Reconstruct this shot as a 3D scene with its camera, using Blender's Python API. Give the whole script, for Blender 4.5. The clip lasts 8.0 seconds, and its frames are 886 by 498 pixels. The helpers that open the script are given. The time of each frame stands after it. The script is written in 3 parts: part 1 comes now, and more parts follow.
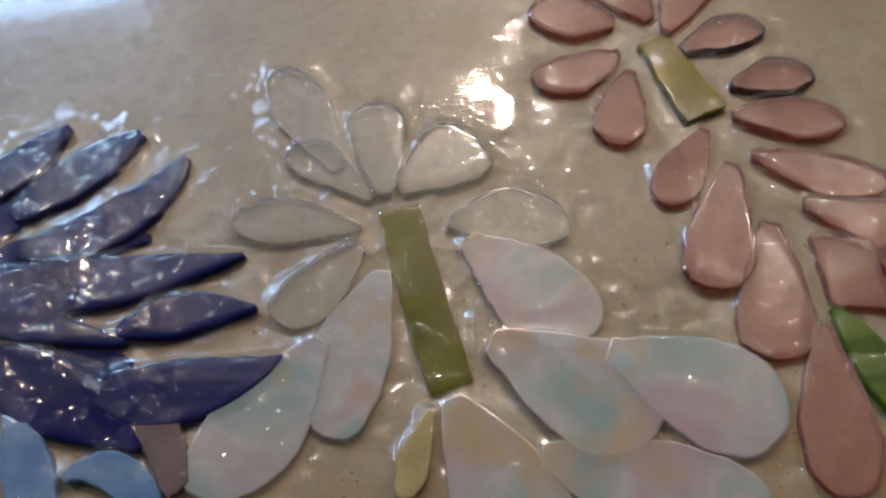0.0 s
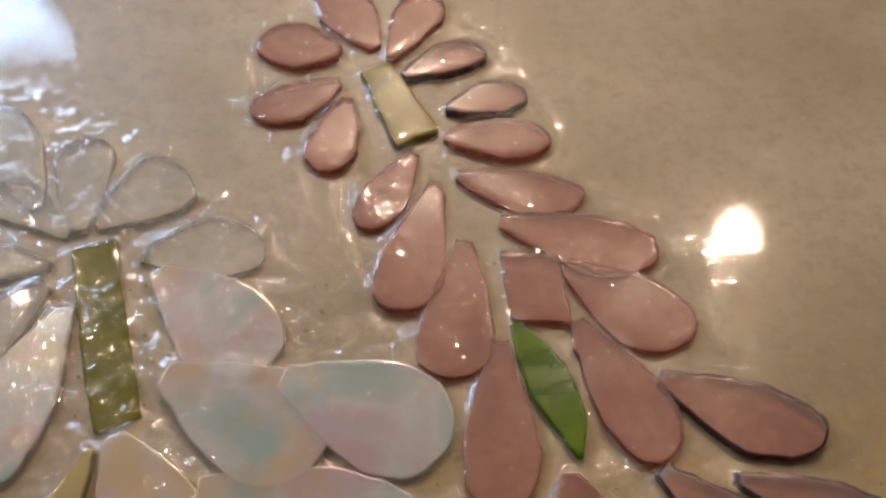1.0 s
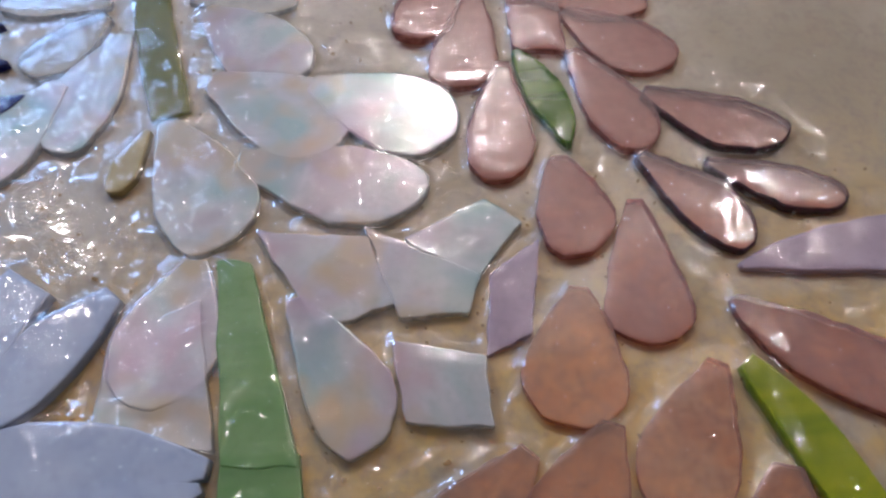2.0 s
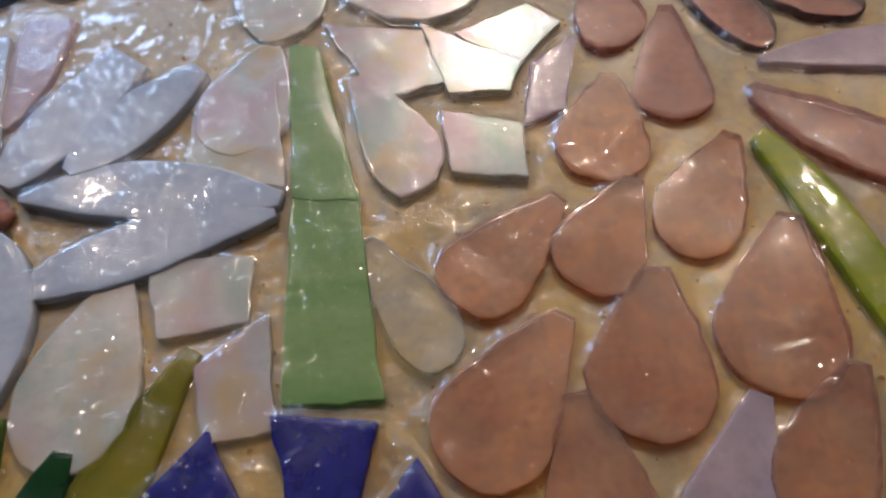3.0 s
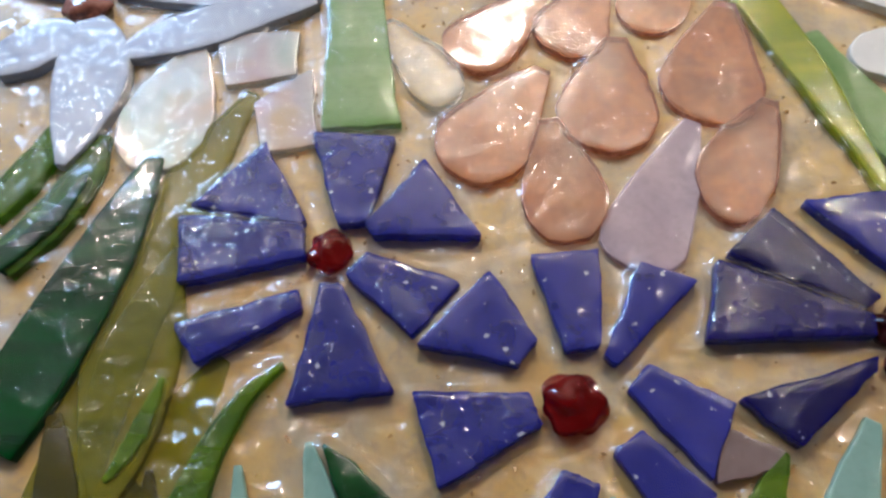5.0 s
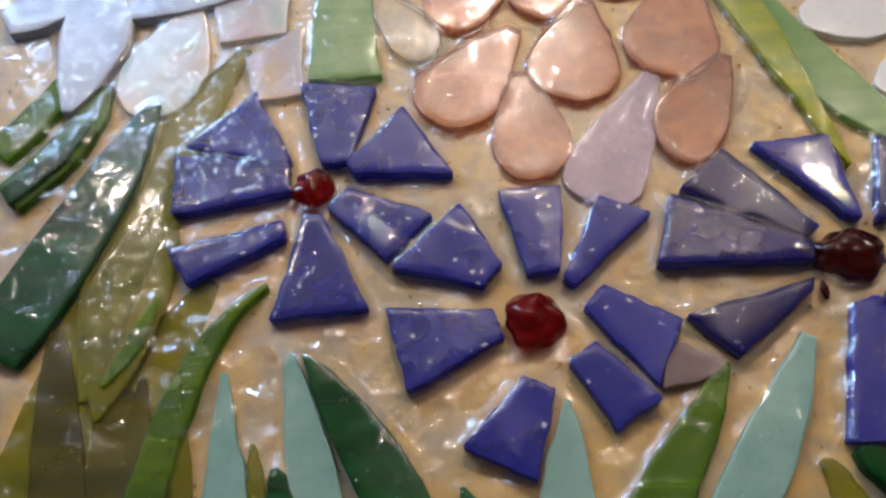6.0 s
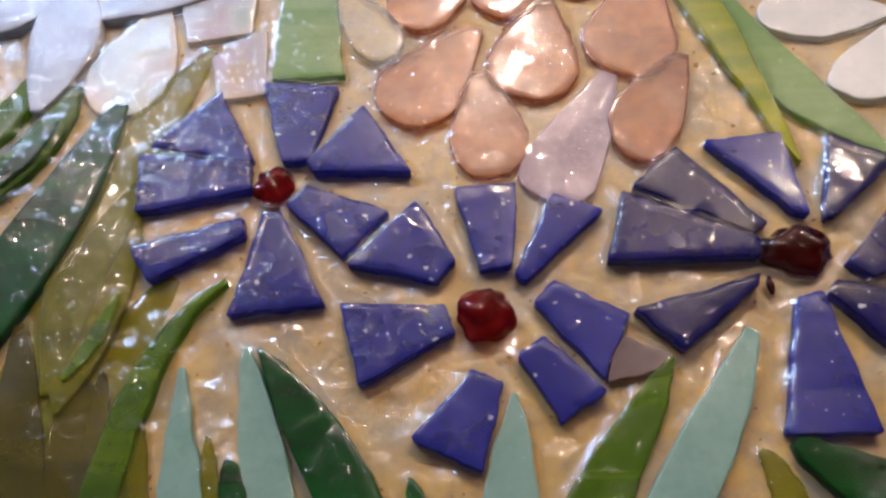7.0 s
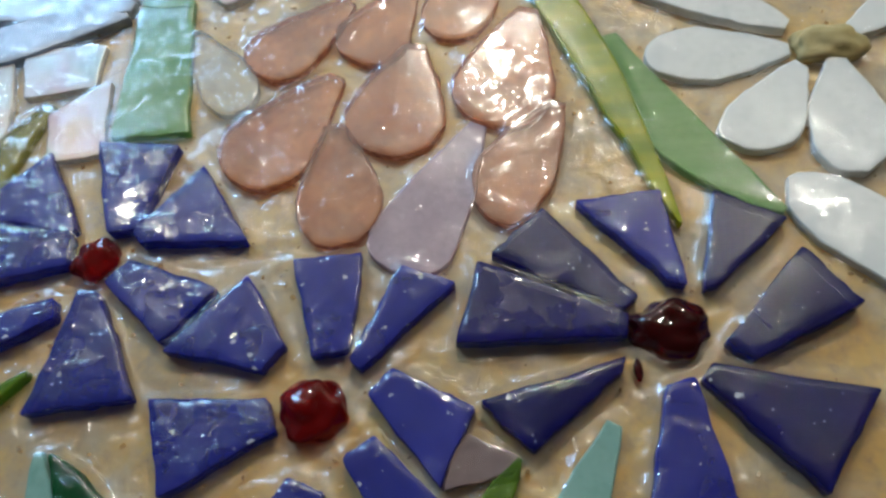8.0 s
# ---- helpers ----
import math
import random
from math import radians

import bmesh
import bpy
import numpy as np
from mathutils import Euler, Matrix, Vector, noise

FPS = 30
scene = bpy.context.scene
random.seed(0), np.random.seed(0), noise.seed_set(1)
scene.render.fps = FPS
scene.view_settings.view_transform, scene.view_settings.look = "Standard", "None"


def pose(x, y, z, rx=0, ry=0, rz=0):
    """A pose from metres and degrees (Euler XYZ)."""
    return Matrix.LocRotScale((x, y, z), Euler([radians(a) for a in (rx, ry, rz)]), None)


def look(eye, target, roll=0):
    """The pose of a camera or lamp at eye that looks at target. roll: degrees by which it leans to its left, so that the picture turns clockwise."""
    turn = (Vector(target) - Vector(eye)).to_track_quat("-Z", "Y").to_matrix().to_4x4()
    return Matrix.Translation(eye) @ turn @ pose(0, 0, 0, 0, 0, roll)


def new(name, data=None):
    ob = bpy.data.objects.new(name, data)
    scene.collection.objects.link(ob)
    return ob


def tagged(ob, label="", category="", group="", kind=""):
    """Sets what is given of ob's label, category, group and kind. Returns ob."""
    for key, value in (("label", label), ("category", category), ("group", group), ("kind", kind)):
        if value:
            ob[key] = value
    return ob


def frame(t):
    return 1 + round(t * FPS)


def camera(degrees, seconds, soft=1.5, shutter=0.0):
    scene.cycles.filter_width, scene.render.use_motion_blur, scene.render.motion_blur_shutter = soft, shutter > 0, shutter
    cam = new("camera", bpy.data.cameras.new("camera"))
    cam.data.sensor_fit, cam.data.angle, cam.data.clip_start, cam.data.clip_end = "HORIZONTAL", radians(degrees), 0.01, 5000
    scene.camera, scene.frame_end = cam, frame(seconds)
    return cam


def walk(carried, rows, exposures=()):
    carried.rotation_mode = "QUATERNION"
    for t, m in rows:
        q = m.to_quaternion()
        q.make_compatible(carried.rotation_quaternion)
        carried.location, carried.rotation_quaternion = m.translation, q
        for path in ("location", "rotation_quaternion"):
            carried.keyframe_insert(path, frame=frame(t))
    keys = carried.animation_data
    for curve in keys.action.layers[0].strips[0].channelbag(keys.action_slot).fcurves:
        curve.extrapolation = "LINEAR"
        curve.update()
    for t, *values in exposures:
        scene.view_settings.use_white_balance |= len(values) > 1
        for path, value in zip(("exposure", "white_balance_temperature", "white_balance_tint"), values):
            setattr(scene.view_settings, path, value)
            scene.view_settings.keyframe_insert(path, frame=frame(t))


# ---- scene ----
cam = camera(64.0, 8.0, soft=2.7)
PATH = [
    (0, (-0.03475, 0.13682, 0.13288), (-0.02972, 0.20676, 0.00028), -1.11),
    (0.5, (0.00035, 0.14705, 0.13141), (0.00980, 0.21666, -0.00112), 0.15),
    (1, (0.02026, 0.12982, 0.13333), (0.03466, 0.20374, 0.00360), 2.27),
    (1.5, (0.03259, 0.09750, 0.12734), (0.04604, 0.17175, -0.00230), 1.80),
    (2, (0.01538, 0.06943, 0.12175), (0.02422, 0.14231, -0.00906), -0.25),
    (2.2, (0.00976, 0.05969, 0.12012), (0.01895, 0.13178, -0.01110), 0.36),
    (3.3, (0.01005, 0.01609, 0.11869), (0.00685, 0.08359, -0.01523), -6.29),
    (3.5, (0.00784, 0.00906, 0.12329), (0.00369, 0.07628, -0.01074), -6.87),
    (4, (0.00645, -0.00743, 0.12241), (0.00208, 0.06126, -0.01086), -6.00),
    (4.5, (0.00712, -0.02285, 0.12537), (0.00079, 0.04556, -0.00797), -7.78),
    (5, (0.00961, -0.03468, 0.12695), (0.00630, 0.03329, -0.00673), -5.79),
    (5.2, (0.01037, -0.03940, 0.12912), (0.00642, 0.02783, -0.00491), -6.01),
    (6.3, (0.01563, -0.05659, 0.12896), (0.01220, 0.01514, -0.00273), -5.40),
    (6.5, (0.01399, -0.05536, 0.13242), (0.01090, 0.01426, -0.00041), -5.28),
    (7, (0.02487, -0.05641, 0.13116), (0.02037, 0.01373, -0.00135), -6.32),
    (7.5, (0.03925, -0.04941, 0.12900), (0.03292, 0.02283, -0.00231), -7.99),
    (8, (0.05644, -0.04026, 0.11966), (0.05140, 0.03376, -0.01071), -7.57),
]
EXPOSURES = [(0.0, -0.76, 5120, 10), (0.5, -0.49, 5610, 11), (1.0, -0.51, 5770, 14), (1.5, -0.39, 5080, 14), (2.0, -0.51, 4640, 16), (3.5, -0.62, 5300, 11),
             (4.0, -0.39, 5220, 13), (4.5, 0.35, 4890, 8), (5.0, 0.12, 4940, 8), (6.5, -0.03, 5200, 15), (7.0, 0.05, 5370, 18), (7.5, -0.18, 5860, 20), (8.0, -0.18, 4650, -3)]
walk(cam, [(t, look(eye, target, roll)) for t, eye, target, roll in PATH], EXPOSURES)

# ---- light: three warm ceiling lamps in a row and one cool window ----
CEILING = 1.65
WALL_Y = 1.95
world = bpy.data.worlds.new("world")
scene.world = world
world.use_nodes = True
sky = world.node_tree.nodes.new("ShaderNodeTexSky")
sky.sky_type = "NISHITA"
sky.sun_disc = False
sky.sun_elevation, sky.sun_rotation = radians(35), radians(-30)
world.node_tree.links.new(sky.outputs[0], world.node_tree.nodes["Background"].inputs[0])
world.node_tree.nodes["Background"].inputs[1].default_value = 0.1

LAMPS = [(1.0, 1.0), (0.2, 1.53), (-0.9, 1.08)]
LAMP_WATTS = [44, 112, 28]
WINDOW = (-1.75, -0.84, 0.85, 1.52)


for (lx, ly), watts in zip(LAMPS, LAMP_WATTS):
    bulb = bpy.data.lights.new("lamp_light", "POINT")
    bulb.shadow_soft_size, bulb.energy, bulb.color = 0.032, watts, (1.0, 0.72, 0.47)
    new("lamp_light", bulb).location = (lx, ly, CEILING - 0.11)
pane = bpy.data.lights.new("window_light", "AREA")
pane.shape, pane.size, pane.size_y = "RECTANGLE", WINDOW[1] - WINDOW[0], WINDOW[3] - WINDOW[2]
pane.energy, pane.color = 58, (0.60, 0.80, 1.0)
middle = ((WINDOW[0] + WINDOW[1]) / 2, (WINDOW[2] + WINDOW[3]) / 2)
new("window_light", pane).matrix_world = look((middle[0], WALL_Y + 0.02, middle[1]), (middle[0], 0, middle[1]))


# ---- materials ----
class Nodes:
    """A small builder for node materials in world millimetres."""

    def __init__(self, name):
        self.mat = bpy.data.materials.new(name)
        self.mat.use_nodes = True
        self.tree = self.mat.node_tree
        self.bsdf = self.tree.nodes["Principled BSDF"]
        geo = self.tree.nodes.new("ShaderNodeNewGeometry")
        scale = self.tree.nodes.new("ShaderNodeVectorMath")
        scale.operation = "SCALE"
        scale.inputs["Scale"].default_value = 1000
        self.tree.links.new(geo.outputs["Position"], scale.inputs[0])
        self.pos = scale.outputs[0]
        self.info = self.tree.nodes.new("ShaderNodeObjectInfo").outputs["Random"]

    def put(self, socket, value):
        if isinstance(value, bpy.types.NodeSocket):
            self.tree.links.new(value, socket)
        else:
            socket.default_value = value

    def noise(self, size_mm, detail=3.0, rough=0.55, stretch=None, distort=0.0):
        node = self.tree.nodes.new("ShaderNodeTexNoise")
        node.inputs["Scale"].default_value = 1.0 / size_mm
        node.inputs["Detail"].default_value = detail
        node.inputs["Roughness"].default_value = rough
        node.inputs["Distortion"].default_value = distort
        src = self.pos
        if stretch:
            m = self.tree.nodes.new("ShaderNodeVectorMath")
            m.operation = "MULTIPLY"
            self.tree.links.new(self.pos, m.inputs[0])
            m.inputs[1].default_value = stretch
            src = m.outputs[0]
        self.tree.links.new(src, node.inputs["Vector"])
        return node.outputs["Fac"]

    def dots(self, size_mm):
        node = self.tree.nodes.new("ShaderNodeTexVoronoi")
        node.voronoi_dimensions = "2D"
        node.inputs["Scale"].default_value = 1.0 / size_mm
        self.tree.links.new(self.pos, node.inputs["Vector"])
        return node.outputs["Distance"]

    def range(self, value, a, b, c=0.0, d=1.0):
        node = self.tree.nodes.new("ShaderNodeMapRange")
        self.put(node.inputs["Value"], value)
        for key, v in zip(("From Min", "From Max", "To Min", "To Max"), (a, b, c, d)):
            node.inputs[key].default_value = v
        return node.outputs["Result"]

    def math(self, op, a, b=0.0):
        node = self.tree.nodes.new("ShaderNodeMath")
        node.operation = op
        self.put(node.inputs[0], a)
        self.put(node.inputs[1], b)
        return node.outputs[0]

    def mix(self, fac, a, b):
        node = self.tree.nodes.new("ShaderNodeMix")
        node.data_type = "RGBA"
        self.put(node.inputs["Factor"], fac)
        for key, v in ((6, a), (7, b)):
            self.put(node.inputs[key], v if isinstance(v, bpy.types.NodeSocket) else (*v, 1.0))
        return node.outputs[2]

    def bump(self, height, strength, distance):
        node = self.tree.nodes.new("ShaderNodeBump")
        node.inputs["Strength"].default_value = strength
        node.inputs["Distance"].default_value = distance
        self.put(node.inputs["Height"], height)
        return node.outputs["Normal"]

    def resin_relief(self, waves=1.0, beads=1.0):
        """The poured resin's skin: slow swells, fine ripples and small bubbles."""
        swell = self.math("MULTIPLY", self.noise(6.0, 2.0), 0.22 * waves)
        ripple = self.math("MULTIPLY", self.noise(1.1, 2.0), 0.12 * waves)
        total = self.math("ADD", swell, ripple)
        for cell, reach, height in ((2.2, 0.15, 0.34), (1.1, 0.16, 0.15)):
            d = self.math("DIVIDE", self.dots(cell), reach)
            dome = self.math("MAXIMUM", self.math("SUBTRACT", 1.0, self.math("MULTIPLY", d, d)), 0.0)
            here = self.range(self.noise(cell * 5.0, 1.0), 0.42, 0.62, 0.0, height * beads)
            total = self.math("ADD", total, self.math("MULTIPLY", dome, here))
        return total

    def set(self, **values):
        for key, v in values.items():
            self.put(self.bsdf.inputs[key.replace("_", " ")], v)
        return self


def see_through(n, colour, share):
    """Lets a share of the light pass the body, tinted by it."""
    clear = n.tree.nodes.new("ShaderNodeBsdfTransparent")
    n.put(clear.inputs["Color"], colour)
    blend = n.tree.nodes.new("ShaderNodeMixShader")
    blend.inputs[0].default_value = share
    n.tree.links.new(n.bsdf.outputs[0], blend.inputs[1])
    n.tree.links.new(clear.outputs[0], blend.inputs[2])
    n.tree.links.new(blend.outputs[0], n.tree.nodes["Material Output"].inputs["Surface"])


def glass(name, dark, light, thin, rough=0.38, grain=9.0, film=False, flecks=0.0, pour=0.0, tint=None):
    """Stained glass: streaked body colour, part of it see-through. pour: the streaks' lean in degrees."""
    n = Nodes(name)
    if pour:
        swirl = n.tree.nodes.new("ShaderNodeMapping")
        swirl.inputs["Rotation"].default_value = (0, 0, radians(-pour))
        swirl.inputs["Scale"].default_value = (0.12, 1.0, 1.0)
        n.put(swirl.inputs["Vector"], n.pos)
        drawn = n.tree.nodes.new("ShaderNodeTexNoise")
        drawn.inputs["Scale"].default_value, drawn.inputs["Detail"].default_value = 1.6 / grain, 4.0
        drawn.inputs["Distortion"].default_value = 0.5
        n.put(drawn.inputs["Vector"], swirl.outputs[0])
        streak = n.range(drawn.outputs["Fac"], 0.36, 0.64)
    else:
        streak = n.range(n.noise(grain, 4.0, 0.6, (1, 1, 0.3), 0.6), 0.3, 0.7)
    tone = n.math("ADD", n.math("MULTIPLY", streak, 0.6), n.math("MULTIPLY", n.info, 0.4))
    colour = n.mix(tone, dark, light)
    colour = n.mix(n.range(n.noise(1.7, 4.0, 0.65), 0.48, 0.78, 0.0, 0.4), colour, tuple(v * 0.7 for v in dark))
    colour = n.mix(n.range(n.noise(30.0, 2.0), 0.45, 0.7, 0.0, 0.35), colour, light)
    body = colour
    if film:
        # The film's pink, teal and gold sheen is painted into the body colour.
        sheen_hue = n.noise(20.0, 2.0, 0.5, None, 0.6)
        body = n.mix(n.range(sheen_hue, 0.5, 0.7, 0.0, 0.8), body, (0.72, 0.46, 0.58))
        body = n.mix(n.range(sheen_hue, 0.48, 0.3, 0.0, 0.8), body, (0.36, 0.62, 0.62))
        body = n.mix(n.range(n.noise(17.0, 2.0), 0.52, 0.66), body, (0.78, 0.60, 0.36))
    surface = body
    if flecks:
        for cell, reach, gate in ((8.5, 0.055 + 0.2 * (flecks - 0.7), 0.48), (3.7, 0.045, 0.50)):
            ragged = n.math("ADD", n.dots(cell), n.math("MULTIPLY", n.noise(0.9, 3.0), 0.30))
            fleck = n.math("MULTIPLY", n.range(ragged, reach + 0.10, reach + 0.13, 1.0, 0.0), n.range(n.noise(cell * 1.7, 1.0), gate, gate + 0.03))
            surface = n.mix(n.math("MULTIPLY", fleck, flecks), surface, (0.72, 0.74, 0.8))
    relief = n.bump(n.noise(2.4, 3.0), 0.25, 0.0001)
    n.set(Base_Color=surface, Roughness=rough, IOR=1.55, Normal=relief, Specular_IOR_Level=0.05)
    if film:
        n.set(Specular_IOR_Level=0.9, Thin_Film_IOR=1.9,
              Thin_Film_Thickness=n.range(n.noise(22.0, 2.0, 0.5, None, 0.8), 0.3, 0.7, 280.0, 520.0))
    if thin:
        see_through(n, (*tint, 1.0) if tint else colour, thin)
    return n.mat


MATS = {
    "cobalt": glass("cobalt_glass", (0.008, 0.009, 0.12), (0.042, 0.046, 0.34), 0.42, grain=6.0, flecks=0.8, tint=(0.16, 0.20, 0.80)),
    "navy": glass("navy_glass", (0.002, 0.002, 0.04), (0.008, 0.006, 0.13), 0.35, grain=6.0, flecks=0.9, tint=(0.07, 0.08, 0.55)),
    "indigo": glass("indigo_glass", (0.001, 0.002, 0.035), (0.004, 0.008, 0.13), 0.3, tint=(0.04, 0.06, 0.5)),
    "skyblue": glass("sky_glass", (0.10, 0.20, 0.42), (0.24, 0.36, 0.55), 0.3, pour=40),
    "milk": glass("milk_glass", (0.36, 0.42, 0.57), (0.60, 0.65, 0.76), 0.35, 0.3, grain=7.0),
    "white": glass("white_glass", (0.66, 0.68, 0.69), (0.80, 0.82, 0.81), 0.3, 0.3, grain=7.0),
    "lavender": glass("lavender_glass", (0.50, 0.40, 0.50), (0.70, 0.60, 0.70), 0.6),
    "rose": glass("rose_glass", (0.66, 0.40, 0.30), (0.96, 0.72, 0.52), 0.84),
    "mauve": glass("mauve_glass", (0.62, 0.37, 0.32), (0.86, 0.60, 0.52), 0.82),
    "irid": glass("iridescent_glass", (0.66, 0.67, 0.72), (0.88, 0.89, 0.90), 0.62, 0.26, film=True),
    "clear": glass("clear_glass", (0.90, 0.92, 0.92), (0.97, 0.98, 0.97), 0.92, 0.05),
    "deepgreen": glass("deep_green_glass", (0.001, 0.012, 0.002), (0.006, 0.085, 0.009), 0.35, grain=7.0, pour=66, tint=(0.03, 0.26, 0.04)),
    "moss": glass("moss_glass", (0.02, 0.075, 0.002), (0.16, 0.25, 0.006), 0.5, pour=60, tint=(0.30, 0.55, 0.04)),
    "olive": glass("olive_glass", (0.06, 0.095, 0.002), (0.28, 0.26, 0.012), 0.6, pour=72, tint=(0.62, 0.62, 0.08)),
    "amber": glass("amber_glass", (0.05, 0.05, 0.002), (0.19, 0.155, 0.010), 0.5, pour=100, tint=(0.50, 0.42, 0.08)),
    "darkolive": glass("dark_olive_glass", (0.022, 0.026, 0.002), (0.10, 0.085, 0.008), 0.4, pour=105, tint=(0.42, 0.38, 0.05)),
    "lime": glass("lime_glass", (0.09, 0.19, 0.001), (0.42, 0.43, 0.003), 0.38, pour=112, tint=(0.62, 0.70, 0.03)),
    "palegreen": glass("pale_green_glass", (0.24, 0.44, 0.13), (0.45, 0.62, 0.27), 0.6, pour=92),
    "aqua": glass("aqua_glass", (0.20, 0.37, 0.33), (0.32, 0.48, 0.43), 0.35, grain=7.0),
    "gold": glass("gold_glass", (0.16, 0.14, 0.004), (0.38, 0.31, 0.014), 0.4),
    "straw": glass("straw_glass", (0.42, 0.34, 0.13), (0.6, 0.52, 0.27), 0.4),
    "ruby": glass("ruby_nugget", (0.006, 0.0003, 0.0003), (0.17, 0.003, 0.003), 0.5, 0.05, grain=3.0, tint=(0.55, 0.02, 0.015)),
    "garnet": glass("garnet_nugget", (0.010, 0.001, 0.001), (0.05, 0.003, 0.004), 0.4, 0.05, grain=3.0, tint=(0.25, 0.008, 0.008)),
    "crumb": glass("crumb_glass", (0.8, 0.66, 0.40), (0.95, 0.9, 0.8), 0.85, 0.1),
    "copper": glass("copper_bead", (0.16, 0.06, 0.05), (0.40, 0.19, 0.13), 0.2, 0.08, grain=2.0),
    "smoke": glass("smoke_glass", (0.26, 0.20, 0.20), (0.40, 0.31, 0.31), 0.6),
}
MATS["crumb"].node_tree.nodes["Principled BSDF"].inputs["Specular IOR Level"].default_value = 0.6
MATS["plum"], MATS["thicket"], MATS["shadow_blue"] = MATS["mauve"], MATS["olive"], MATS["indigo"]
for key in ("ruby", "garnet", "copper"):
    MATS[key].node_tree.nodes["Principled BSDF"].inputs["Coat Weight"].default_value = 1.0


def edge_light_shade(name, dark, light, share):
    """The rough, nibbled rim of a cut piece, its light and shade put into the colour."""
    n = Nodes(name)
    colour = n.mix(n.range(n.noise(1.5, 4.0, 0.7), 0.35, 0.7), dark, light)
    n.set(Base_Color=colour, Roughness=0.22, Normal=n.bump(n.noise(0.8, 3.0), 1.0, 0.0003))
    see_through(n, colour, share)
    return n.mat


# Dark tones paint shade at the rims, bright blues the light inside them.
EDGES = {
    "mauve": edge_light_shade("mauve_edge", (0.22, 0.08, 0.08), (0.66, 0.36, 0.28), 0.6),
    "plum": edge_light_shade("plum_edge", (0.012, 0.006, 0.012), (0.12, 0.04, 0.045), 0.2),
    "rose": edge_light_shade("rose_edge", (0.30, 0.12, 0.10), (0.80, 0.52, 0.38), 0.6),
    "cobalt": edge_light_shade("cobalt_edge", (0.012, 0.016, 0.36), (0.05, 0.06, 0.75), 0.5),
    "navy": edge_light_shade("navy_edge", (0.008, 0.008, 0.20), (0.02, 0.022, 0.5), 0.4),
    "clear": edge_light_shade("clear_edge", (0.42, 0.45, 0.50), (0.92, 0.94, 0.96), 0.6),
    "irid": edge_light_shade("iridescent_edge", (0.50, 0.50, 0.51), (0.86, 0.86, 0.86), 0.6),
}


def resin_coat_material():
    """Clear poured resin: its colourless body passes light, its skin mirrors lamps and window.
    Small crinkles tilt the skin here and there, so that it glitters."""
    n = Nodes("clear_resin")
    rough = n.tree.nodes.new("ShaderNodeAttribute")
    rough.attribute_name = "crinkle"
    relief = n.bump(n.resin_relief(0.5, 0.7), 1.0, 0.00035)
    lively = n.math("MULTIPLY", n.range(n.noise(9.0, 2.0), 0.40, 0.60), rough.outputs["Fac"])
    wrinkle = n.math("ADD", n.noise(2.6, 1.0, 0.5, (0.8, 1.3, 0.0), 1.2), n.math("MULTIPLY", n.noise(0.9, 1.0, 0.5, (0.8, 1.3, 0.0)), 0.3))
    folds = n.tree.nodes.new("ShaderNodeBump")
    folds.inputs["Strength"].default_value, folds.inputs["Distance"].default_value = 1.0, 0.0005
    n.put(folds.inputs["Height"], n.math("MULTIPLY", wrinkle, lively))
    n.put(folds.inputs["Normal"], relief)
    cells = n.tree.nodes.new("ShaderNodeTexVoronoi")
    cells.voronoi_dimensions = "2D"
    cells.inputs["Scale"].default_value = 1.25
    n.put(cells.inputs["Vector"], n.pos)
    centred = n.tree.nodes.new("ShaderNodeVectorMath")
    centred.operation = "SUBTRACT"
    n.put(centred.inputs[0], cells.outputs["Color"])
    centred.inputs[1].default_value = (0.5, 0.5, 0.5)
    amount = n.math("MULTIPLY", n.range(n.noise(8.0, 2.0), 0.46, 0.68, 0.03, 0.60), rough.outputs["Fac"])
    tilt = n.tree.nodes.new("ShaderNodeVectorMath")
    tilt.operation = "SCALE"
    n.put(tilt.inputs[0], centred.outputs[0])
    n.put(tilt.inputs["Scale"], amount)
    facet = n.tree.nodes.new("ShaderNodeVectorMath")
    n.put(facet.inputs[0], n.tree.nodes.new("ShaderNodeNewGeometry").outputs["Normal"])
    n.put(facet.inputs[1], tilt.outputs[0])
    lean = n.tree.nodes.new("ShaderNodeMix")
    lean.data_type = "VECTOR"
    dab = n.math("MULTIPLY", n.range(cells.outputs["Distance"], 0.36, 0.30), n.range(rough.outputs["Fac"], 0.1, 0.4))
    n.put(lean.inputs["Factor"], dab)
    n.put(lean.inputs[4], folds.outputs["Normal"])
    n.put(lean.inputs[5], facet.outputs[0])
    unit = n.tree.nodes.new("ShaderNodeVectorMath")
    unit.operation = "NORMALIZE"
    n.put(unit.inputs[0], lean.outputs[1])
    skin_normal = unit.outputs[0]
    facing = n.tree.nodes.new("ShaderNodeLayerWeight")
    facing.inputs["Blend"].default_value = 0.5
    n.put(facing.inputs["Normal"], relief)
    gloss = n.math("ADD", n.math("MULTIPLY", n.math("POWER", facing.outputs["Facing"], 5.0), 0.9), 0.062)
    passing = n.tree.nodes.new("ShaderNodeBsdfTransparent")
    passing.inputs["Color"].default_value = (0.99, 0.985, 0.96, 1)
    sharp, hazy = n.tree.nodes.new("ShaderNodeBsdfAnisotropic"), n.tree.nodes.new("ShaderNodeBsdfAnisotropic")
    n.put(sharp.inputs["Roughness"], n.range(rough.outputs["Fac"], 0.0, 1.0, 0.045, 0.088))
    hazy.inputs["Roughness"].default_value = 0.36
    hazy.inputs["Anisotropy"].default_value = 0.4
    along = n.tree.nodes.new("ShaderNodeCombineXYZ")
    along.inputs[1].default_value = 1.0
    n.put(hazy.inputs["Tangent"], along.outputs[0])
    n.put(sharp.inputs["Normal"], skin_normal)
